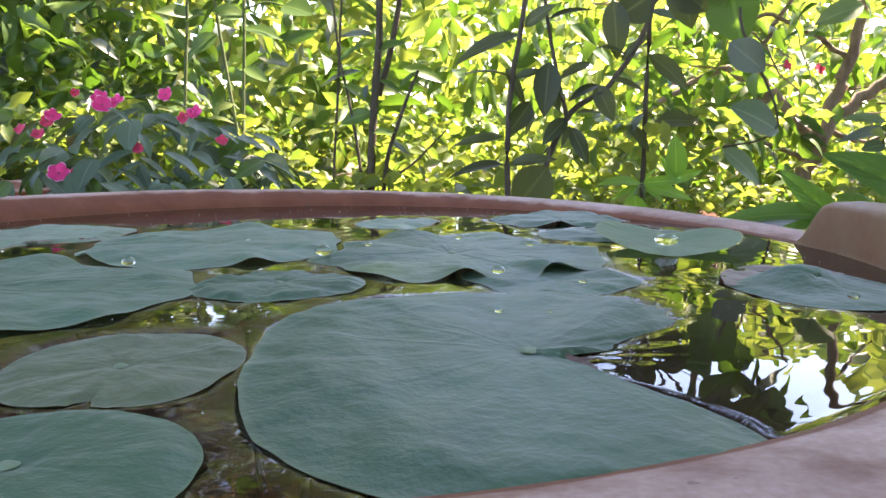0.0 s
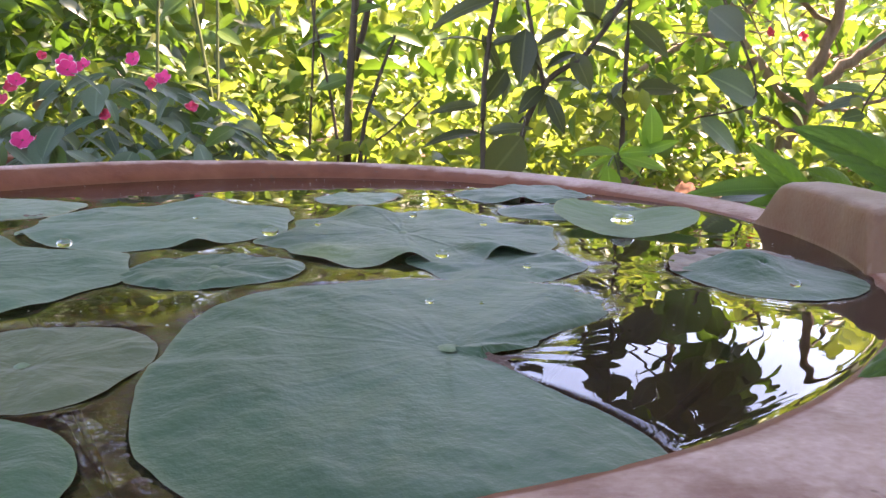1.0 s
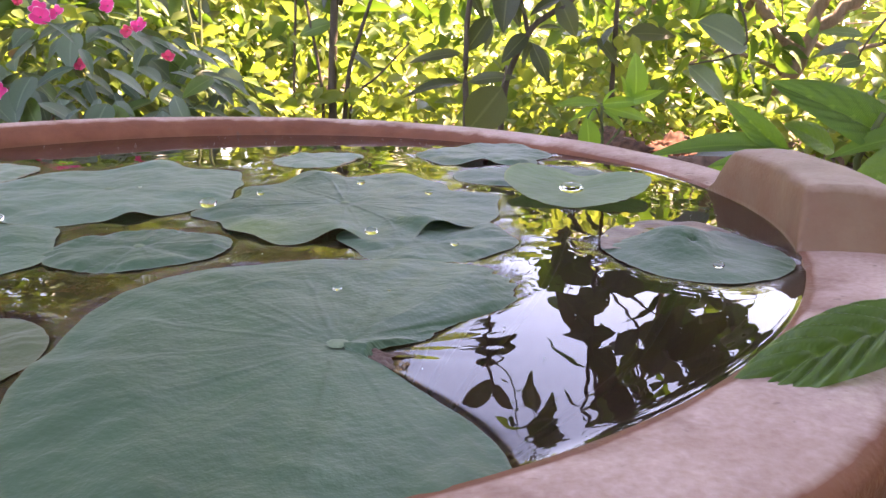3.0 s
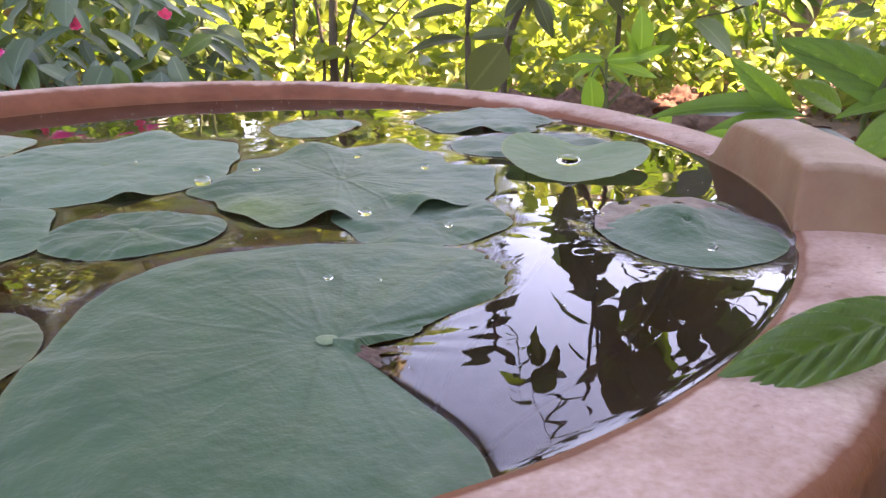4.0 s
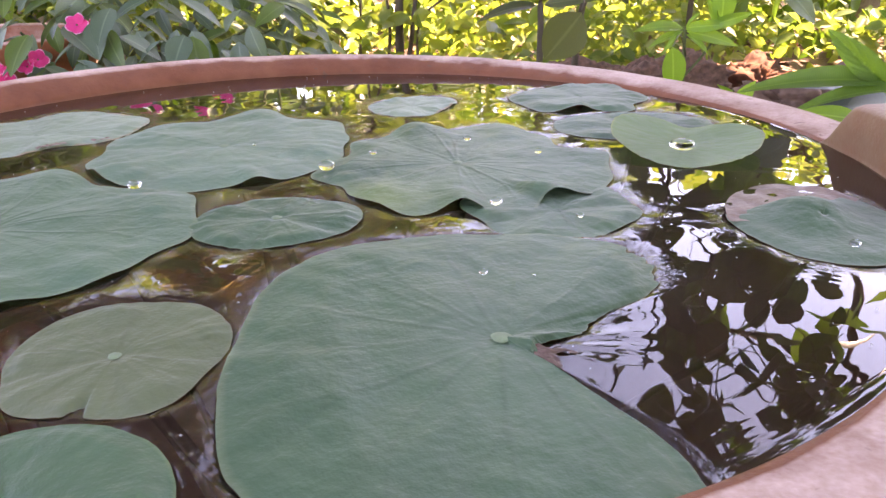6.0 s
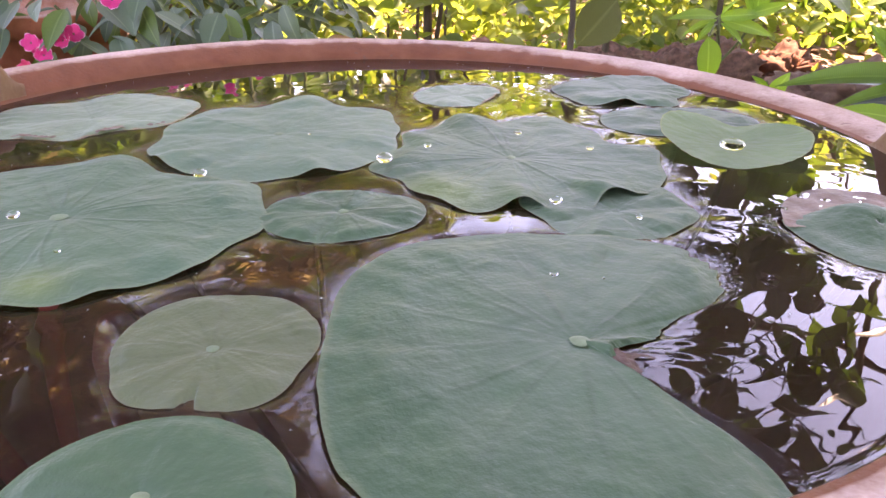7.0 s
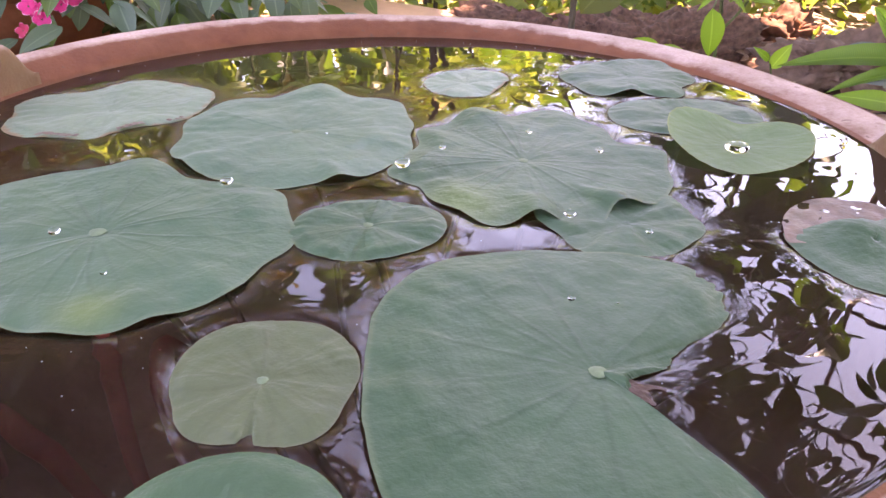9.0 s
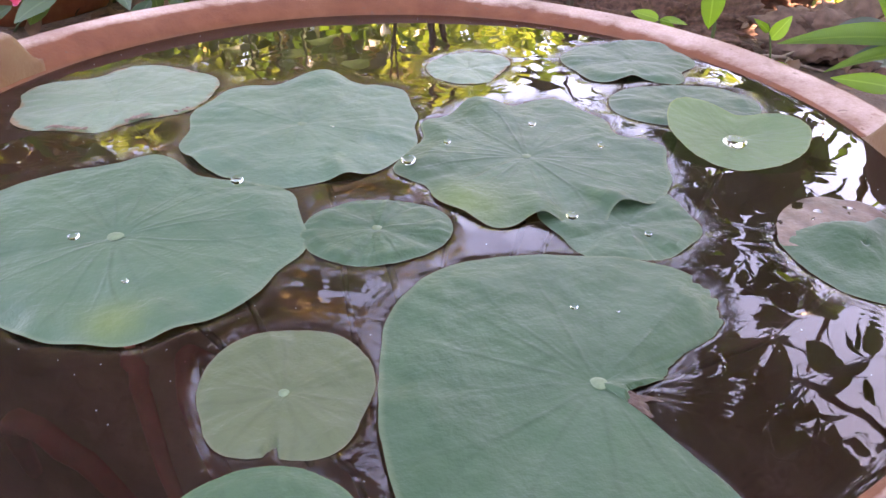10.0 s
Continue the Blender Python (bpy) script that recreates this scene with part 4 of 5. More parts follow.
# single stem with broad leaves
s7 = [(0.386, 1.47, -0.15), (0.384, 1.47, 0.022), (0.381, 1.47, 0.343), (0.38, 1.48, 0.8)]
shrub = thing("shrub", "single dark upright stem with broad grey-green leaves", "shrub")
add_stems(shrub, [(s7, 0.006, 0.004)], TWIG)
s7b = [(0.381, 1.47, 0.36), (0.46, 1.47, 0.425), (0.58, 1.46, 0.50), (0.70, 1.45, 0.54)]
add_stems(shrub, [(s7b, 0.003, 0.0015)], TWIG)
add_leaves(shrub, [((0.44, 1.47, 0.41), (0.50, 1.47, 0.345), "O"), ((0.52, 1.47, 0.46), (0.59, 1.47, 0.405), "O"), ((0.58, 1.46, 0.50), (0.67, 1.46, 0.455), "O"),
                   ((0.60, 1.46, 0.51), (0.60, 1.46, 0.60), "O"), ((0.65, 1.46, 0.525), (0.72, 1.46, 0.47), "O"), ((0.70, 1.45, 0.54), (0.78, 1.45, 0.58), "O"), ((0.68, 1.45, 0.535), (0.66, 1.45, 0.62), "O"), ((0.70, 1.45, 0.54), (0.75, 1.45, 0.50), "L")], MIDGREEN, 0.02, DUSKY, -0.15, (0.9, 1.2))
add_leaves(shrub, [((0.384, 1.47, 0.24), (0.467, 1.47, 0.177), "O"), ((0.384, 1.47, 0.279), (0.342, 1.47, 0.247), "L"), ((0.385, 1.47, 0.322), (0.437, 1.47, 0.311), "L"), ((0.403, 1.47, 0.111), (0.498, 1.47, 0.123), "O"),
                   ((0.348, 1.47, 0.105), (0.393, 1.47, 0.058), "O"), ((0.381, 1.47, 0.128), (0.338, 1.47, 0.083), "L"), ((0.384, 1.46, 0.13), (0.403, 1.47, 0.111), "L")], DUSKY, 0.04, GREYLEAF)
sprigs(shrub, s7[2:], 8, 0.11, MIDGREEN, 0.05)

# thin stems on the flower bush's side
shrub = thing("shrub", "thin green upright stems with heart-shaped leaves", "shrub")
add_stems(shrub, [([(-0.60, 1.6, -0.14), (-0.583, 1.6, 0.175), (-0.571, 1.6, 0.364), (-0.57, 1.6, 0.7)], 0.004, 0.003), ([(-0.45, 1.6, -0.14), (-0.472, 1.6, 0.091), (-0.511, 1.6, 0.364), (-0.53, 1.6, 0.7)], 0.004, 0.003), ([(-0.455, 1.6, -0.14), (-0.457, 1.6, 0.091), (-0.447, 1.6, 0.365), (-0.44, 1.6, 0.7)], 0.004, 0.003)], GREENSTEM)
add_leaves(shrub, [((-0.449, 1.6, 0.306), (-0.361, 1.6, 0.295), "O"), ((-0.449, 1.6, 0.33), (-0.511, 1.6, 0.347), "R"), ((-0.507, 1.6, 0.294), (-0.564, 1.6, 0.253), "R"), ((-0.51, 1.6, 0.235), (-0.562, 1.6, 0.294), "O"),
                   ((-0.576, 1.6, 0.259), (-0.61, 1.6, 0.317), "O"), ((-0.452, 1.6, 0.224), (-0.394, 1.6, 0.2), "O"), ((-0.365, 1.6, 0.353), (-0.293, 1.6, 0.336), "R"), ((-0.574, 1.6, 0.318), (-0.524, 1.6, 0.341), "O")], MIDGREEN, 0.04)
part("leaf_stalk", tube("leaf_stalk", [(-0.447, 1.6, 0.345), (-0.40, 1.6, 0.36), (-0.365, 1.6, 0.353)], 0.002, GREENSTEM), shrub)

# young fresh-green plant
sprig = thing("young_plant", "young light green plant with narrow pointed leaves", "plant")
add_stems(sprig, [([(0.30, 1.10, -0.14), (0.295, 1.10, -0.05), (0.290, 1.1, 0.01)], 0.003, 0.002), ([(0.295, 1.10, -0.06), (0.325, 1.1, -0.02), (0.339, 1.1, 0.014)], 0.002, 0.0015), ([(0.296, 1.10, -0.03), (0.262, 1.0, 0.01), (0.242, 0.95, 0.0)], 0.0015, 0.001)], GREENSTEM)
add_leaves(sprig, [((0.339, 1.1, 0.014), (0.335, 1.1, 0.083), "O"), ((0.288, 1.1, 0.008), (0.22, 1.1, 0.022), "L"), ((0.288, 1.1, 0.008), (0.355, 1.1, 0.019), "L"), ((0.293, 1.1, 0.004), (0.369, 1.1, -0.008), "L"), ((0.284, 1.1, 0.004), (0.26, 1.1, -0.022), "L"),
                   ((0.292, 1.1, 0.008), (0.299, 1.1, 0.037), "L"), ((0.288, 1.1, 0.004), (0.238, 1.1, -0.009), "L"), ((0.326, 1.1, 0.012), (0.375, 1.1, 0.03), "L"), ((0.293, 1.1, -0.0), (0.327, 1.1, -0.017), "L"), ((0.335, 1.1, 0.01), (0.315, 1.1, 0.05), "L")], FRESH, 0.025)
part("leaf", leaf_mesh(FRESH, "O"), sprig, at=aim((0.242, 0.95, 0.002), (0.253, 0.945, -0.060), (0.1, -0.95, 0.2), 0.95))

# broad-leaved plant beside the bowl
broad = thing("broad_leaf_plant", "broad-leaved green plant leaning towards the bowl", "plant")
root = (0.50, 0.80, -0.16)
add_stems(broad, [([root, (0.50, 0.79, -0.08), (0.488, 0.77, -0.02), (0.50, 0.76, 0.03)], 0.005, 0.003), ([root, (0.46, 0.78, -0.06), (0.42, 0.76, -0.018)], 0.004, 0.002), ([root, (0.53, 0.75, -0.07), (0.56, 0.70, -0.01)], 0.004, 0.002)], GREENSTEM)
for base, tip, kind, wide, face in (
        ((0.545, 0.77, -0.014), (0.400, 0.756, 0.068), "O", 0.74, (0.3, -0.85, 0.4)), ((0.415, 0.76, -0.008), (0.268, 0.752, 0.016), "L", 0.62, (0.0, -0.6, 0.8)), ((0.412, 0.76, -0.016), (0.345, 0.76, 0.040), "O", 0.62, (-0.5, -0.8, 0.3)),
        ((0.42, 0.75, -0.012), (0.305, 0.73, -0.002), "L", 0.6, (0.1, -0.3, 0.95)), ((0.56, 0.74, 0.012), (0.440, 0.735, 0.017), "L", 1.0, (0.0, -0.45, 0.9)), ((0.53, 0.72, 0.0), (0.445, 0.70, -0.038), "O", 1.0, (-0.3, -0.8, 0.5)),
        ((0.56, 0.70, -0.01), (0.47, 0.66, -0.05), "O", 1.1, (-0.2, -0.6, 0.7)), ((0.50, 0.84, -0.02), (0.44, 0.82, 0.015), "O", 1.0, (0.2, -0.8, 0.5)), ((0.60, 0.72, 0.03), (0.52, 0.66, 0.0), "O", 1.0, (0.0, -0.7, 0.7)), ((0.62, 0.80, 0.06), (0.52, 0.80, 0.05), "O", 1.0, (0.1, -0.8, 0.5))):
    part("leaf", leaf_mesh(BROADLEAF, "V" if kind == "O" else kind), broad, at=aim(base, tip, face, wide))
for base, tip in (((0.46, 0.80, -0.04), (0.375, 0.755, -0.012)), ((0.43, 0.86, -0.028), (0.350, 0.85, -0.012)), ((0.45, 0.84, -0.05), (0.375, 0.83, -0.032)), ((0.47, 0.76, -0.036), (0.41, 0.72, -0.026))):
    part("leaf", leaf_mesh(GREYLEAF, "O"), broad, "pale grey-green leaf with a sheen", aim(base, tip, (0, -0.35, 0.95), 1.0))

# the leaf that lies on the rim, on its own low shoot
shoot = thing("leafy_shoot", "low shoot whose crinkled green leaf lies on the rim", "plant")
add_stems(shoot, [([(0.37, 0.22, -0.25), (0.345, 0.23, -0.1), (0.30, 0.236, 0.0), (0.25, 0.233, 0.026), (0.210, 0.2245, 0.020)], 0.003, 0.0015)], GREENSTEM)
crinkled = quilted()
TEMPLATES["B"], RIBS["B"] = crinkled[:2], crinkled[2]
part("leaf", leaf_mesh(QUILT, "B"), shoot, "glossy crinkled green leaf", aim((0.212, 0.225, 0.020), (0.142, 0.207, 0.0075), (-0.15, -0.35, 0.9), 0.75))
part("leaf", leaf_mesh(QUILT, "B"), shoot, "glossy crinkled green leaf", aim((0.300, 0.236, 0.006), (0.36, 0.14, -0.02), (0.2, -0.3, 0.9), 0.9))

# three more leaves, out of view, added to shade the near rim
for base, tip in (((0.300, 0.236, 0.010), (0.225, 0.150, 0.045)), ((0.335, 0.232, -0.05), (0.275, 0.115, 0.040)), ((0.335, 0.232, -0.05), (0.31, 0.17, 0.075))):
    part("leaf", leaf_mesh(QUILT, "B"), shoot, "glossy crinkled green leaf", aim(base, tip, (-0.1, -0.25, 0.95), 1.25))

# weeds on the soil
weed = thing("weed", "small pale green weed on bare soil", "plant")
add_stems(weed, [([(0.352, 1.0, -0.145), (0.350, 1.0, -0.10), (0.337, 1.0, -0.058)], 0.002, 0.001)], GREENSTEM)
add_leaves(weed, [((0.351, 1.0, -0.11), (0.384, 1.0, -0.112), "L"), ((0.345, 1.0, -0.08), (0.355, 1.0, -0.045), "O"), ((0.35, 1.0, -0.105), (0.322, 0.99, -0.125), "O"), ((0.34, 1.0, -0.07), (0.318, 1.0, -0.05), "L")], FRESH, 0.02)
weed = thing("weed", "flat seedling with two yellow-green leaves", "plant")
add_stems(weed, [([(0.20, 0.96, -0.145), (0.19, 0.955, -0.07), (0.185, 0.95, -0.045)], 0.0015, 0.001)], GREENSTEM)
add_leaves(weed, [((0.187, 0.95, -0.047), (0.150, 0.95, -0.036), "O"), ((0.187, 0.95, -0.047), (0.212, 0.95, -0.062), "O"), ((0.187, 0.95, -0.047), (0.225, 0.96, -0.045), "L")], FRESH, 0.015)
weed = thing("weed", "long curved green leaf of a low weed", "plant")
add_stems(weed, [([(0.41, 0.68, -0.19), (0.38, 0.675, -0.06), (0.342, 0.67, -0.022)], 0.002, 0.0012)], GREENSTEM)
add_leaves(weed, [((0.345, 0.672, -0.024), (0.288, 0.67, -0.010), "L"), ((0.37, 0.675, -0.04), (0.43, 0.66, -0.03), "O")], FRESH, 0.012)


# ---- impatiens in its pot ----
def flower(parent, place, size, mat, turn):
    """Five broad notched petals round a pale eye."""
    key = ("petal", mat.name)
    if key not in made:
        v, f, e = [], [], []
        for i in range(6):
            u = i / 5
            w = 0.42 * math.sin(math.pi * (0.12 + 0.74 * u)) ** 0.8 if i else 0.05
            for k in range(7):
                q = -1 + k / 3
                notch = 0.10 * (1 - abs(q)) * (u > 0.9)
                v.append((u * (1 - 0.16 * q * q * u) - notch, q * w, 0.12 * u * u - 0.10 * q * q * u + 0.03 * math.sin(7 * q + 4 * u)))
                e.append(max(u * u, abs(q) * 0.9 * u))
            if i:
                b = 7 * (i - 1)
                f += [(b + k, b + 7 + k, b + 8 + k, b + 1 + k) for k in range(6)]
        me = mesh_of("petal", v, f, mat)
        me.attributes.new("edge", "FLOAT", "POINT").data.foreach_set("value", np.array(e, dtype=np.float32))
        made[key] = me
    head = part("flower", tube("flower", [(0, 0, -0.35), (0, 0, 0.03)], [0.05, 0.09], GREENSTEM, 8, 2), parent, "bright pink flower with pale petal edges" if mat is PETAL else "deep red flower")
    face = Vector((turn[0], -1.0, turn[1])).normalized()
    head.matrix_basis = Matrix.Translation(place) @ face.to_track_quat("Z", "Y").to_matrix().to_4x4() @ Matrix.Rotation(turn[2], 4, "Z") @ Matrix.Scale(size * 0.5, 4)
    for k in range(5):
        part("petal", made[key], head, at=Matrix.Rotation(2 * math.pi * k / 5 + 0.1 * math.sin(k * 3), 4, "Z") @ Matrix.Rotation(radians(-12 + 9 * math.sin(2 * k + turn[2])), 4, "Y"))


bush = thing("impatiens_bush", "bushy impatiens with dark leaves and pink flowers", "flower bush")
crown = []
while len(crown) < 330:
    a, b = rng.uniform(-1, 1), rng.uniform(-1, 1)
    if a * a + b * b > 1:
        continue
    x, y = -0.56 + 0.34 * a, 1.24 + 0.27 * b
    z = 0.115 - 0.17 * (a * a) - 0.10 * b * b + rng.normal(0, 0.012) - 0.03 * (b < -0.5)
    if rng.rand() < 0.4:
        z -= rng.uniform(0.02, 0.12)
    crown.append((x, y, z, a, b))
for i, (x, y, z, a, b) in enumerate(crown):
    s = rng.uniform(0.048, 0.076)
    ang = math.atan2(b, a) + rng.normal(0, 0.9)
    if rng.rand() < 0.3:
        ang = -math.pi / 2 + rng.normal(0, 0.8)
    d = Vector((math.cos(ang) * s, math.sin(ang) * s, -s * rng.uniform(0.05, 0.6)))
    part("leaf", leaf_mesh(IMPATIENS if i % 6 else MIDGREEN, "OOL"[i % 3]), bush, at=aim((x, y, z), Vector((x, y, z)) + d, (rng.normal(0, 0.35), -0.15, 0.95), rng.uniform(0.75, 1.05)))
for i in range(34):
    x, y, z = rng.uniform(-0.72, -0.30), rng.uniform(1.02, 1.12), rng.uniform(-0.06, 0.02)
    s = rng.uniform(0.05, 0.078)
    tip = Vector((x + rng.normal(0, 0.35) * s, y - 0.35 * s, z - s * rng.uniform(0.6, 0.95)))
    part("leaf", leaf_mesh((IMPATIENS, IMPATIENS, MIDGREEN)[i % 3], "O"), bush, at=aim((x, y, z), tip, (rng.normal(0, 0.4), -0.85, 0.5), rng.uniform(0.85, 1.1)))
for i in range(16):
    a = rng.uniform(0, 2 * np.pi)
    r = rng.uniform(0.05, 0.26)
    x, y = -0.56 + r * math.cos(a), 1.24 + 0.8 * r * math.sin(a)
    part("stem", tube("stem", [(-0.70 + 0.2 * (x + 0.56), 1.20 + 0.2 * (y - 1.24), -0.12), ((x - 0.66) / 2, (y + 1.25) / 2, -0.07), (x, y + 0.03, 0.0)], [0.005, 0.004, 0.002], GREENSTEM), bush)
for i, (x, z, y, mat) in enumerate(((-0.464, 0.140, 1.20, PETAL), (-0.573, 0.134, 1.20, PETAL), (-0.540, 0.128, 1.19, PETAL), (-0.555, 0.121, 1.17, PETAL), (-0.619, 0.102, 1.14, PETAL), (-0.640, 0.094, 1.16, PETAL_RED), (-0.665, 0.082, 1.13, PETAL_RED), (-0.632, 0.074, 1.12, PETAL_RED),
                                   (-0.554, 0.019, 1.03, PETAL), (-0.411, 0.110, 1.18, PETAL), (-0.425, 0.102, 1.17, PETAL_RED), (-0.602, -0.024, 1.0, PETAL), (-0.613, -0.032, 0.99, PETAL), (-0.656, -0.045, 1.0, PETAL), (-0.646, -0.053, 0.99, PETAL), (-0.668, -0.038, 1.0, PETAL), (-0.685, -0.072, 1.0, PETAL_RED), (-0.358, 0.066, 1.15, PETAL_RED), (-0.540, 0.014, 1.05, PETAL_RED), (-0.72, 0.155, 1.40, PETAL_RED), (-0.478, 0.052, 1.12, PETAL_RED))):
    flower(bush, (x, y, z), rng.uniform(0.029, 0.037) * (0.75 if mat is PETAL_RED else 1.0), mat, (rng.normal(0, 0.4), rng.uniform(0.2, 1.0), rng.uniform(0, 6)))
pot = thing("flower_pot", "brown clay flower pot under the impatiens", "pot", at=(-0.80, 1.20, -0.14))
pot_wall = [(0.001, 0.0, 0), (0.12, 0.0, 0), (0.15, 0.09, 0), (0.152, 0.094, 0), (0.165, 0.096, 0), (0.168, 0.125, 0), (0.160, 0.130, 0), (0.150, 0.126, 0), (0.142, 0.09, 0), (0.001, 0.09, 0)]
part("pot_wall", revolve("pot_wall", pot_wall, CLAY, 64), pot)
bm = bmesh.new()
bmesh.ops.create_cube(bm, size=1.0, matrix=Matrix.Diagonal((0.27, 0.20, 0.045, 1)))
bmesh.ops.bevel(bm, geom=bm.edges[:], offset=0.006, segments=2, affect="EDGES")
me = bpy.data.meshes.new("clay_slab")
bm.to_mesh(me), bm.free()
me.materials.append(TAN)
thing("clay_slab", "flat tan clay slab lying on the soil behind the bowl", "slab", me, at=pose(-0.205, 1.27, -0.112, 4, 6, -3))


def rock(name, label, category, place, size, mat, seed, lumps=0.35, group=""):
    bm = bmesh.new()
    bmesh.ops.create_icosphere(bm, subdivisions=6 if size[0] > 0.15 else 5 if size[0] > 0.03 else 3, radius=1.0)
    for v in bm.verts:
        k = 1 + 0.11 * lumps * noise.noise(v.co * 61 + Vector((1, seed, 2))) + 0.30 * lumps * noise.noise(v.co * 11 + Vector((seed, seed, 0))) + 0.16 * lumps * noise.noise(v.co * 27 + Vector((seed, 3, 0))) + lumps * noise.noise(v.co * 1.3 + Vector((seed, 0, 0))) + 0.4 * lumps * noise.noise(v.co * 4.1 + Vector((0, seed, 0)))
        v.co = Vector((v.co.x * size[0], v.co.y * size[1], v.co.z * size[2])) * k
    for f in bm.faces:
        f.smooth = True
    me = bpy.data.meshes.new(name)
    bm.to_mesh(me), bm.free()
    me.materials.append(mat)
    return thing(name, label, category, me, group, at=place)


rock("earth_clod", "crumbly rust-orange clod of earth on the bed", "earth", (0.475, 1.37, -0.125), (0.085, 0.06, 0.048), CLOD, 3.0, 0.75)
rock("soil_mound", "low crumbly heap of red-brown garden soil", "earth", (0.235, 1.27, -0.155), (0.20, 0.11, 0.085), EARTH, 5.0, 0.6)
rock("soil_mound", "low crumbly heap of red-brown garden soil", "earth", (0.02, 1.36, -0.160), (0.17, 0.09, 0.065), EARTH, 6.0, 0.6)
rock("stone", "rough brown stone at the edge of the bed", "stone", (0.485, 1.13, -0.105), (0.075, 0.05, 0.042), STONE, 7.0, 0.75)
rock("stone", "small pale stone among dry litter", "stone", (0.60, 1.15, -0.14), (0.05, 0.04, 0.025), STONE, 9.0)
for i in range(26):
    x, y = rng.uniform(0.05, 0.55), rng.uniform(1.02, 1.22)
    k = rng.uniform(0.006, 0.018)
    rock("soil_crumb", "small crumb of red-brown soil", "earth", (x, y, float(ground_z(x, y)) + 0.3 * k), (k, k * 0.8, k * 0.7), EARTH, float(i), 0.8, "soil crumbs")
for i in range(7):
    x, y = rng.uniform(0.22, 0.55), rng.uniform(0.98, 1.15)
    a = rng.uniform(0, 3.1)
    z = float(ground_z(x, y))
    d = Vector((math.cos(a) * 0.08, math.sin(a) * 0.05, 0))
    c = Vector((x, y, z + 0.006))
    thing("dry_twig", "thin pale dry twig lying on the soil", "twig", tube("dry_twig", [c - d, c + Vector((0.005, 0.01, 0.014)), c + d], [0.0015, 0.0022, 0.0012], BARK, 6, 4, 0.002, i), "dry twigs on the soil")

for i in range(90):
    x, y = rng.uniform(0.02, 0.56), rng.uniform(0.98, 1.28)
    s, a = rng.uniform(0.010, 0.028), rng.uniform(0, 6.28)
    heap = max(float(ground_z(x, y)), -0.155 + 0.078 * math.sqrt(max(0.0, 1 - ((x - 0.235) / 0.20) ** 2 - ((y - 1.27) / 0.11) ** 2)))
    base = Vector((x, y, heap + 0.004))
    thing("fallen_leaf", "small dry brown leaf on the soil heap", "dead leaf", leaf_mesh(LITTER, "O"), "fallen leaves on the soil", at=aim(base, base + Vector((math.cos(a) * s, math.sin(a) * s, rng.uniform(-0.1, 0.3) * s)), (rng.normal(0, 0.4), -0.3, 0.9), rng.uniform(0.7, 1.1)))

n = 2600
lx, ly = rng.uniform(-1.6, 1.8, n), rng.uniform(0.75, 2.6, n)
lz = np.array([float(ground_z(a, b)) for a, b in zip(lx, ly)]) + 0.004
leaf_cloud("leaf_litter", np.stack([lx, ly, lz], 1), rng.uniform(0.02, 0.055, n), LITTER, rng, TEMPLATES["S"], 0.95, "dry brown fallen leaves scattered over the soil", "leaf litter")

# ---- small tree beside the shrubs ----
tree = thing("tree", "small tree with crooked pale brown limbs", "tree")
part("trunk", tube("trunk", [(0.88, 2.0, -0.16), (0.938, 2.0, -0.037), (0.991, 2.0, 0.063), (1.025, 2.0, 0.198), (1.066, 2.0, 0.403), (1.15, 2.1, 0.9), (1.2, 2.1, 1.6)], [0.027, 0.023, 0.020, 0.017, 0.014, 0.012, 0.008], BARK, 10, 6, 0.004, 3), tree)
for i, (pts, r0, r1) in enumerate((([(0.985, 2.0, 0.07), (0.86, 2.0, 0.197), (0.758, 2.0, 0.358), (0.70, 2.0, 0.6), (0.62, 2.0, 1.1)], 0.016, 0.009), ([(0.90, 2.0, 0.16), (0.749, 2.05, 0.27), (0.603, 2.1, 0.196), (0.50, 2.1, 0.12)], 0.012, 0.006),
                                   ([(1.02, 2.0, 0.15), (1.10, 1.98, 0.20), (1.20, 1.95, 0.30), (1.4, 1.9, 0.45)], 0.018, 0.010), ([(1.04, 2.0, 0.30), (0.93, 1.98, 0.36), (0.80, 1.95, 0.40), (0.72, 1.95, 0.37)], 0.008, 0.004), ([(1.0, 2.0, 0.12), (1.12, 2.0, 0.08), (1.3, 2.0, 0.16)], 0.009, 0.004),
                                   ([(0.95, 2.0, 0.02), (0.80, 1.97, 0.08), (0.66, 1.95, 0.04)], 0.007, 0.003), ([(0.80, 2.0, 0.29), (0.86, 2.0, 0.40), (0.95, 2.0, 0.55)], 0.008, 0.004))):
    part("limb", tube("limb", pts, np.linspace(r0, r1, len(pts)), BARK, 8, 5, 0.004, i), tree)
for i in range(26):
    b = Vector((rng.uniform(0.5, 1.35), rng.uniform(1.85, 2.1), rng.uniform(0.0, 0.5)))
    pts = [b, b + Vector((rng.normal(0, 0.08), rng.normal(0, 0.04), rng.normal(-0.02, 0.06))), b + Vector((rng.normal(0, 0.16), rng.normal(0, 0.06), rng.normal(-0.05, 0.10)))]
    part("twig", tube("twig", pts, [0.003, 0.002, 0.0012], BARK, 5, 3, 0.004, i), tree)
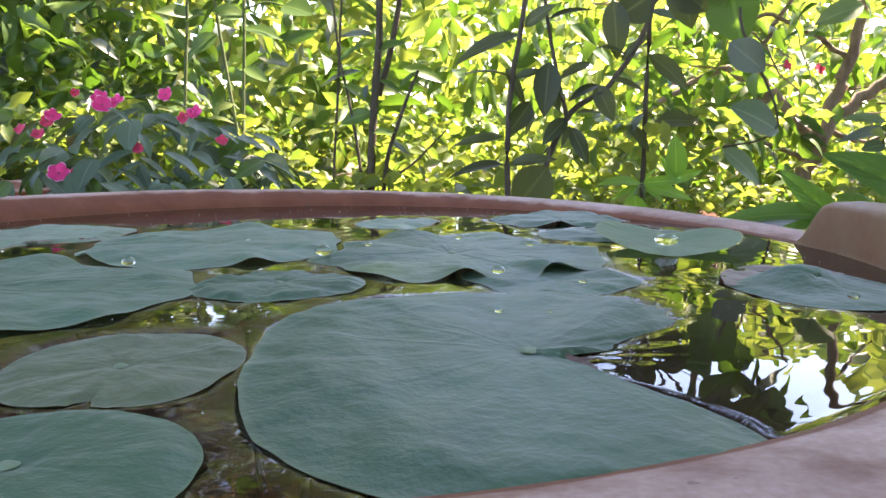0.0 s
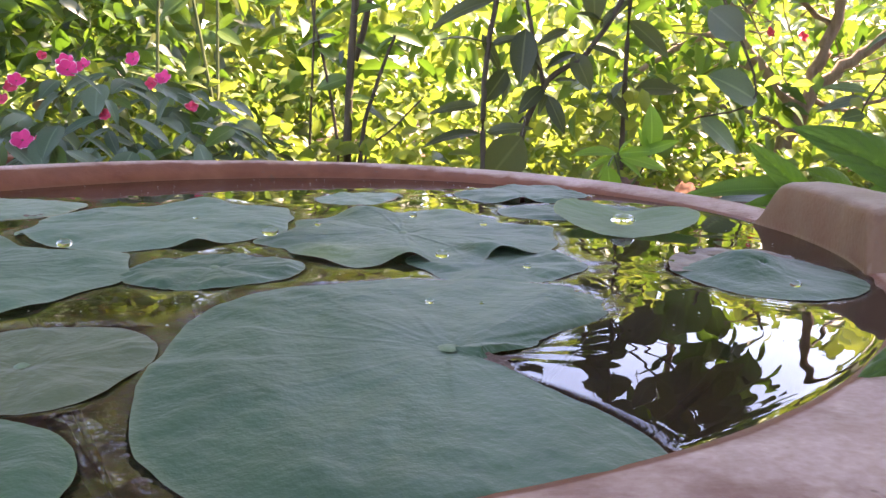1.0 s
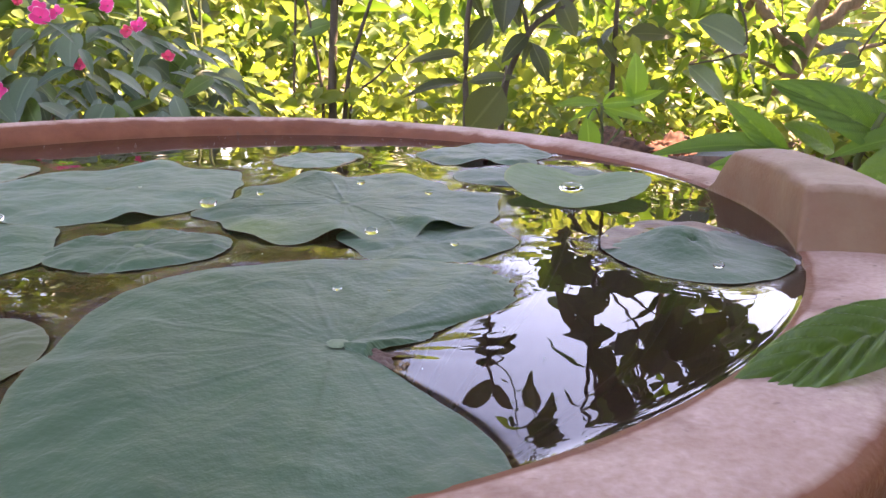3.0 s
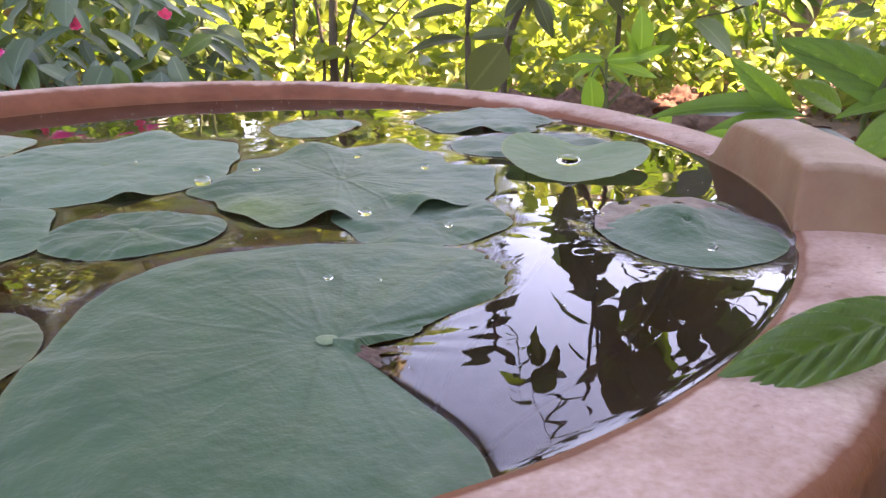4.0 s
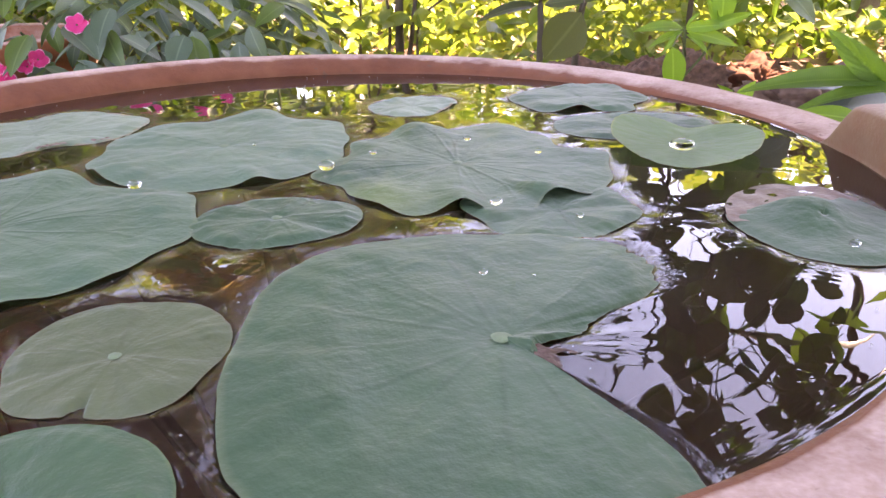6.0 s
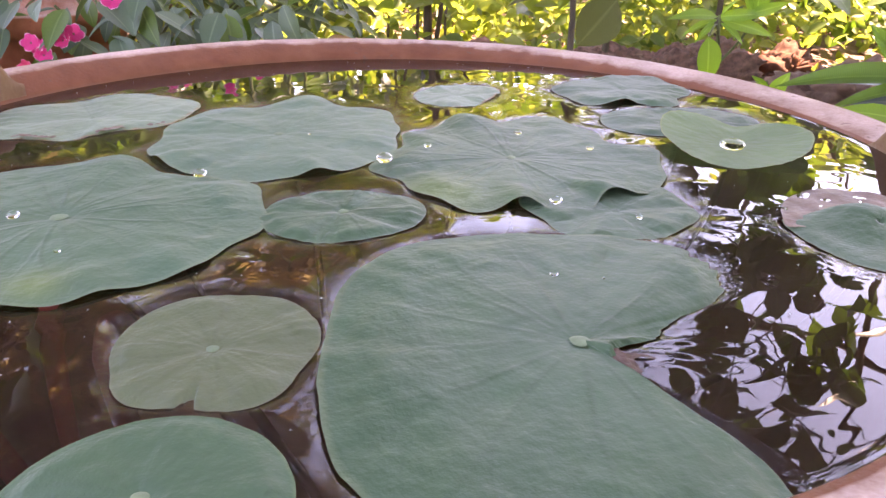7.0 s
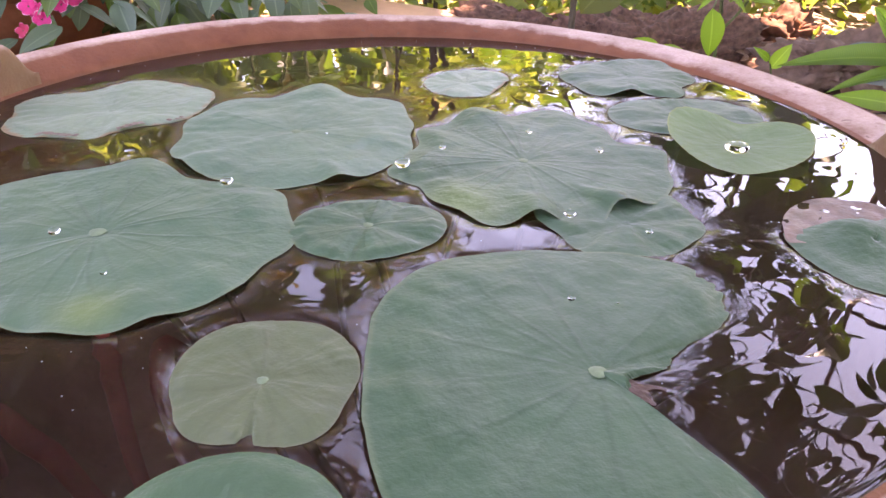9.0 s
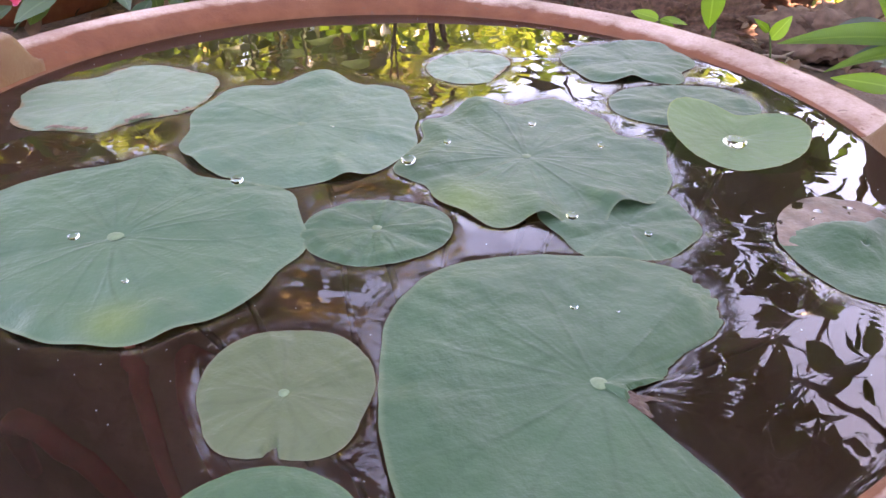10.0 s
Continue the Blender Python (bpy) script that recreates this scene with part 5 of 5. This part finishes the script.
add_leaves(tree, [((0.552, 1.25, 0.089), (0.465, 1.25, 0.138), "R"), ((0.458, 1.25, 0.06), (0.531, 1.25, 0.008), "O"), ((0.459, 1.25, 0.234), (0.518, 1.25, 0.186), "R"), ((0.809, 1.5, 0.341), (0.713, 1.5, 0.312), "O"),
                  ((0.873, 1.5, 0.115), (0.783, 1.5, 0.134), "L"), ((0.874, 1.5, 0.101), (0.776, 1.5, 0.089), "L"), ((0.877, 1.5, 0.07), (0.824, 1.5, 0.062), "R")], DEEP, 0.02, GREYLEAF)
for pts in ([(0.70, 2.0, 0.45), (0.60, 1.6, 0.36), (0.50, 1.3, 0.26), (0.55, 1.25, 0.10), (0.46, 1.25, 0.062)], [(1.12, 2.05, 0.6), (1.0, 1.7, 0.40), (0.88, 1.5, 0.345)], [(1.2, 1.95, 0.30), (1.05, 1.7, 0.2), (0.88, 1.5, 0.10), (0.87, 1.5, 0.07)]):
    part("twig", tube("twig", pts, np.linspace(0.004, 0.0015, len(pts)), TWIG, 5, 4), tree)


for x, z in ((0.558, 0.225), (0.925, 0.257), (0.842, 0.266)):
    flower(tree, (x, 1.9, z), 0.034, PETAL_RED, (rng.normal(0, 0.4), 0.4, rng.uniform(0, 6)))


# ---- shrubbery, hedge, unseen leaves added for shade and reflection ----
def skyline(x, y):
    """How high the greenery stands: tall ahead and to one side, low towards the sun."""
    side = np.degrees(np.arctan2(x - BOWL.x, y - BOWL.y))
    return np.hypot(x - BOWL.x, y - BOWL.y) * np.tan(np.radians(24 + 3 * (1 - smooth(-30, -17, side)) - 8 * smooth(-6, 6, side) - 0.9 * smooth(14, 22, side)))


def drift(name, count, xs, ys, zs, size, mat, label, scale=1.6, least=-0.12, up=0.5, category="foliage", shape="S"):
    x, y, z = rng.uniform(*xs, count), rng.uniform(*ys, count), rng.uniform(0, 1, count)
    z = zs[0] + (zs[1] - zs[0]) * z
    keep = np.array([noise.noise((a * scale, b * scale, c * scale * 1.4)) > least for a, b, c in zip(x, y, z)]) & (z < skyline(x, y) + rng.normal(0, 0.06, count))
    P = np.stack([x, y, z], 1)[keep]
    leaf_cloud(name, P, rng.uniform(size[0], size[1], len(P)), mat, rng, TEMPLATES[shape], up, label, category)


TEMPLATES["T"] = blade(5, 0.36, 0.42, 0.3, 0.45)
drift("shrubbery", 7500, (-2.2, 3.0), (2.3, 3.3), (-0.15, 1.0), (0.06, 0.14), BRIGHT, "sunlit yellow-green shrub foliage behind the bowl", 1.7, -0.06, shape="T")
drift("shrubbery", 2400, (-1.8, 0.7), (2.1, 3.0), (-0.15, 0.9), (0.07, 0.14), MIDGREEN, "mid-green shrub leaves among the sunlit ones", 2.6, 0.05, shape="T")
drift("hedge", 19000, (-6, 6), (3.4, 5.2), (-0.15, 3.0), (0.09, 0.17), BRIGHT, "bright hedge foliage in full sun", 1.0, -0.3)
drift("undergrowth", 13000, (-1.6, 2.2), (1.40, 2.5), (-0.15, 0.15), (0.03, 0.06), BRIGHT, "low green undergrowth over the soil", 2.5, -0.05)
drift("undergrowth", 3000, (-0.9, 1.3), (1.32, 1.75), (-0.15, -0.02), (0.02, 0.045), BRIGHT, "small green seedlings covering the soil behind the bowl", 3.5, 0.05)
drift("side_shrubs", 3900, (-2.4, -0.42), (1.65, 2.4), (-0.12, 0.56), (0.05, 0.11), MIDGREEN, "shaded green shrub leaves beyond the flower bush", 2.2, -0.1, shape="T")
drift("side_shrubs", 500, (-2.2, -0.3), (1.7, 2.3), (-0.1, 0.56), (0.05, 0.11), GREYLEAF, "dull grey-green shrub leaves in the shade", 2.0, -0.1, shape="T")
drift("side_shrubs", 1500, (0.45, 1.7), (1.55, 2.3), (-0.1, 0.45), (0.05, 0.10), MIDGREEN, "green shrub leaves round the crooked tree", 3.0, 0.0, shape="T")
drift("far_trees", 9000, (-14, 14), (8, 13), (-0.2, 4.0), (0.3, 0.6), BRIGHT, "far sunlit trees closing the garden", 0.5, -0.5, 0.5, "trees")


def dome():
    """Unseen leaf shell added to shade the bowl; gaps ahead and around admit sky."""
    P, S = [], []
    while len(P) < 23000:
        v = Vector(rng.normal(0, 1, 3)).normalized()
        # the last leaves are added towards the sun to block it
        if len(P) >= 20000:
            v = (SUN_DIR + Vector(rng.normal(0, 0.17, 3))).normalized()
        if v.z < -0.02:
            continue
        up, side = math.degrees(math.asin(v.z)), math.degrees(math.atan2(v.x, v.y))
        r = rng.uniform(2.0, 3.3)
        ragged = 7 * noise.noise(v * 4.0)
        if up < 54 + ragged and -13 + ragged < side < (40 if up > 46 else 48) + ragged:
            continue
        if 37 < up < 57 and -28 < side < 0:
            continue
        if up < 22 and abs(side) < 75:
            continue
        # thinned at the sides and behind to let fill light reach the bowl
        if -75 < side < -12 and up < 36 and rng.rand() < 0.97:
            continue
        if (side < -75 or side > 150) and 10 < up < (74 if side < -75 else 60) and rng.rand() < (0.985 if side < -75 else 0.6):
            continue
        if 62 < side < 150 and 8 < up < 56 and not (side < 82 and up > 42) and rng.rand() < 0.88:
            continue
        P.append(Vector((0.0, 0.5, 0.0)) + v * r)
        S.append(rng.uniform(0.14, 0.26))
    leaf_cloud("tree_crown", np.array(P), np.array(S), MIDGREEN, rng, TEMPLATES["S"], 0.6, "unseen green leaves added to shade the bowl from above", "tree")


dome()


def added_tree(x, y, seed):
    """Unseen trunk and limbs, added to carry the shade leaves round the bowl."""
    r = np.random.RandomState(seed)
    tree = thing("tree", "unseen tree with rough brown trunk, added under the shade leaves", "tree", group="shade trees")
    base = Vector((x, y, float(ground_z(x, y)) - 0.02))
    inward = Vector((-x, 0.5 - y, 0)).normalized()
    fork = base + Vector((r.normal(0, 0.08), r.normal(0, 0.08), 1.1))
    part("trunk", tube("trunk", [base, base + Vector((r.normal(0, 0.04), r.normal(0, 0.04), 0.5)), fork], [0.10, 0.085, 0.07], BARK, 12, 8, 0.004, seed), tree)
    for k in range(5):
        side = Vector((-inward.y, inward.x, 0)) * (0.55 * (k - 2))
        end = fork + side + inward * r.uniform(-0.2, 0.7) + Vector((0, 0, r.uniform(0.5, 1.3)))
        part("limb", tube("limb", [fork - Vector((0, 0, 0.1)), fork.lerp(end, 0.5) + Vector((0, 0, 0.12)), end], [0.045, 0.03, 0.012], BARK, 8, 6, 0.006, seed + k), tree)


for i, (x, y) in enumerate(((2.45, -0.3), (1.1, -1.9), (-1.1, -1.8), (-2.5, -0.2), (2.6, 1.3))):
    added_tree(x, y, 20 + i)


def olive_crown():
    """Dry olive-brown leaves in full sun, added to be mirrored; open at the foot."""
    # stand-in for an unknown tan and brown thing reflected on the left
    P, S = [], []
    while len(P) < 2700:
        side, up, r = radians(rng.uniform(-58, -7)), radians(rng.uniform(17, 43)), rng.uniform(3.3, 4.3)
        v = Vector((math.sin(side) * math.cos(up), math.cos(side) * math.cos(up), math.sin(up)))
        if noise.noise(v * 7.0) < -0.22:
            continue
        P.append(Vector((0.0, 0.5, 0.0)) + v * r)
        S.append(rng.uniform(0.12, 0.24))
    leaf_cloud("olive_crown", np.array(P), np.array(S), OLIVE, rng, TEMPLATES["S"], 0.5, "unseen olive-brown leaves added to be mirrored in the water", "tree")


olive_crown()
# unseen leaf clump, added towards the sun to shade the side shrubs
P = [Vector((0.62, 3.1, 3.85)) + Vector((rng.normal(0, 0.38), rng.normal(0, 0.4), rng.normal(0, 0.2))) for k in range(130)]
leaf_cloud("tree_crown", np.array(P), rng.uniform(0.18, 0.30, len(P)), MIDGREEN, rng, TEMPLATES["S"], 0.6, "unseen high leaf clump added to shade the shrubs beside the flowers", "tree")



def overhang(label, limb, count, sides, ups, seed):
    """A limb high over the far side of the bowl, with crooked twigs drooping from it in clumps of leaves."""
    r = np.random.RandomState(seed)
    over = thing("overhanging_branch", label, "branch")
    part("limb", tube("limb", limb, np.linspace(0.02, 0.008, len(limb)), TWIG, 7, 6, 0.008, seed), over)
    L = [Vector(p) for p in limb]
    for i in range(count):
        side, up, far = radians(r.uniform(*sides)), radians(r.uniform(*ups)), r.uniform(1.25, 2.0)
        if -9 < math.degrees(side) < 14 and 26 < math.degrees(up) < 42 and r.rand() < 0.7:
            side, up = radians(r.uniform(17, 42)), radians(r.uniform(12, 26))
        end = Vector((BOWL.x + math.sin(side) * math.cos(up) * far, BOWL.y + math.cos(side) * math.cos(up) * far, math.sin(up) * far))
        k = int(r.randint(len(L) - 1))
        start = L[k].lerp(L[k + 1], r.rand())
        start = start.lerp(min(L, key=lambda h: abs(h.x - end.x)), 0.7)
        pts = [start] + [start.lerp(end, u) + Vector((r.normal(0, 0.07), r.normal(0, 0.07), 0.22 * math.sin(3.14 * u) + r.normal(0, 0.03))) for u in (0.3, 0.55, 0.75, 0.9)] + [end]
        part("twig", tube("twig", pts, [0.0035, 0.0026, 0.0022, 0.0018, 0.0015, 0.001], TWIG, 5, 4, 0.003, i), over)
        for k in range(11):
            u = 1 - 0.42 * r.rand() ** 1.4
            j = min(int(u * 5), 4)
            b = pts[j].lerp(pts[j + 1], u * 5 - j) + Vector(r.normal(0, 0.012, 3))
            d = Vector((r.normal(0, 1), r.normal(0, 0.7), r.normal(-0.5, 0.6))).normalized() * r.uniform(0.07, 0.15)
            part("leaf", leaf_mesh(MIDGREEN, "OR"[k % 2]), over, at=aim(b, b + d, (r.normal(0, 0.4), -0.5, 0.8)))


overhang("high leafy branch drooping over the far side of the bowl", [(2.0, 1.4, 2.1), (1.5, 1.8, 2.1), (1.0, 2.0, 2.05), (0.5, 2.0, 2.0)], 25, (14, 48), (31, 47), 2)
overhang("low leafy spray across the sky beyond the bowl", [(2.2, 1.9, 1.7), (1.6, 2.2, 1.4), (1.1, 2.3, 1.2), (0.7, 2.3, 1.1)], 4, (12, 30), (14, 20), 4)
overhang("leafy branch hanging over the bowl's grip", [(2.1, 1.3, 1.9), (1.6, 1.7, 1.7), (1.2, 2.0, 1.6), (0.8, 2.1, 1.5)], 8, (22, 42), (18, 31), 8)

# ---- in and on the water ----
for i, pts in enumerate(([(-0.20, 0.31, -0.03), (-0.176, 0.266, -0.007), (-0.158, 0.246, -0.006), (-0.138, 0.217, -0.008), (-0.11, 0.18, -0.05)], [(-0.13, 0.27, -0.04), (-0.131, 0.245, -0.008), (-0.122, 0.222, -0.008), (-0.10, 0.20, -0.05)], [(-0.20, 0.22, -0.06), (-0.185, 0.205, -0.012), (-0.16, 0.196, -0.012), (-0.13, 0.19, -0.05)])):
    thing("sunken_stalk", "reddish lotus stalk just under the water", "stalk", tube("sunken_stalk", pts, [0.0030, 0.0046, 0.0046, 0.0036, 0.0022][:len(pts)], SUNKEN, 8, 5, 0.0006, i), "sunken stalks")
verts, faces = [], []
while len(verts) < 5 * 150:
    a, r = rng.uniform(0, 6.283), 0.295 * math.sqrt(rng.rand())
    x, y = BOWL.x + r * math.cos(a), BOWL.y + r * math.sin(a)
    if any(math.hypot(x - c.x, y - c.y) < float(shape(np.array([math.atan2(y - c.y, x - c.x)]))[0]) + 0.004 for c, shape, _ in LEAVES):
        continue
    k, b = rng.uniform(0.0002, 0.00055), len(verts)
    verts += [(x + k * math.cos(q + a) * rng.uniform(0.6, 1.4), y + k * math.sin(q + a), 0.0006 + WATER_UP) for q in (0, 1.57, 3.14, 4.71)] + [(x, y, 0.0011 + WATER_UP)]
    faces += [(b + j, b + (j + 1) % 4, b + 4) for j in range(4)]
thing("floating_specks", "tiny pale specks of dust afloat on the water", "debris", mesh_of("floating_specks", verts, faces, SPECK), kind="stuff")
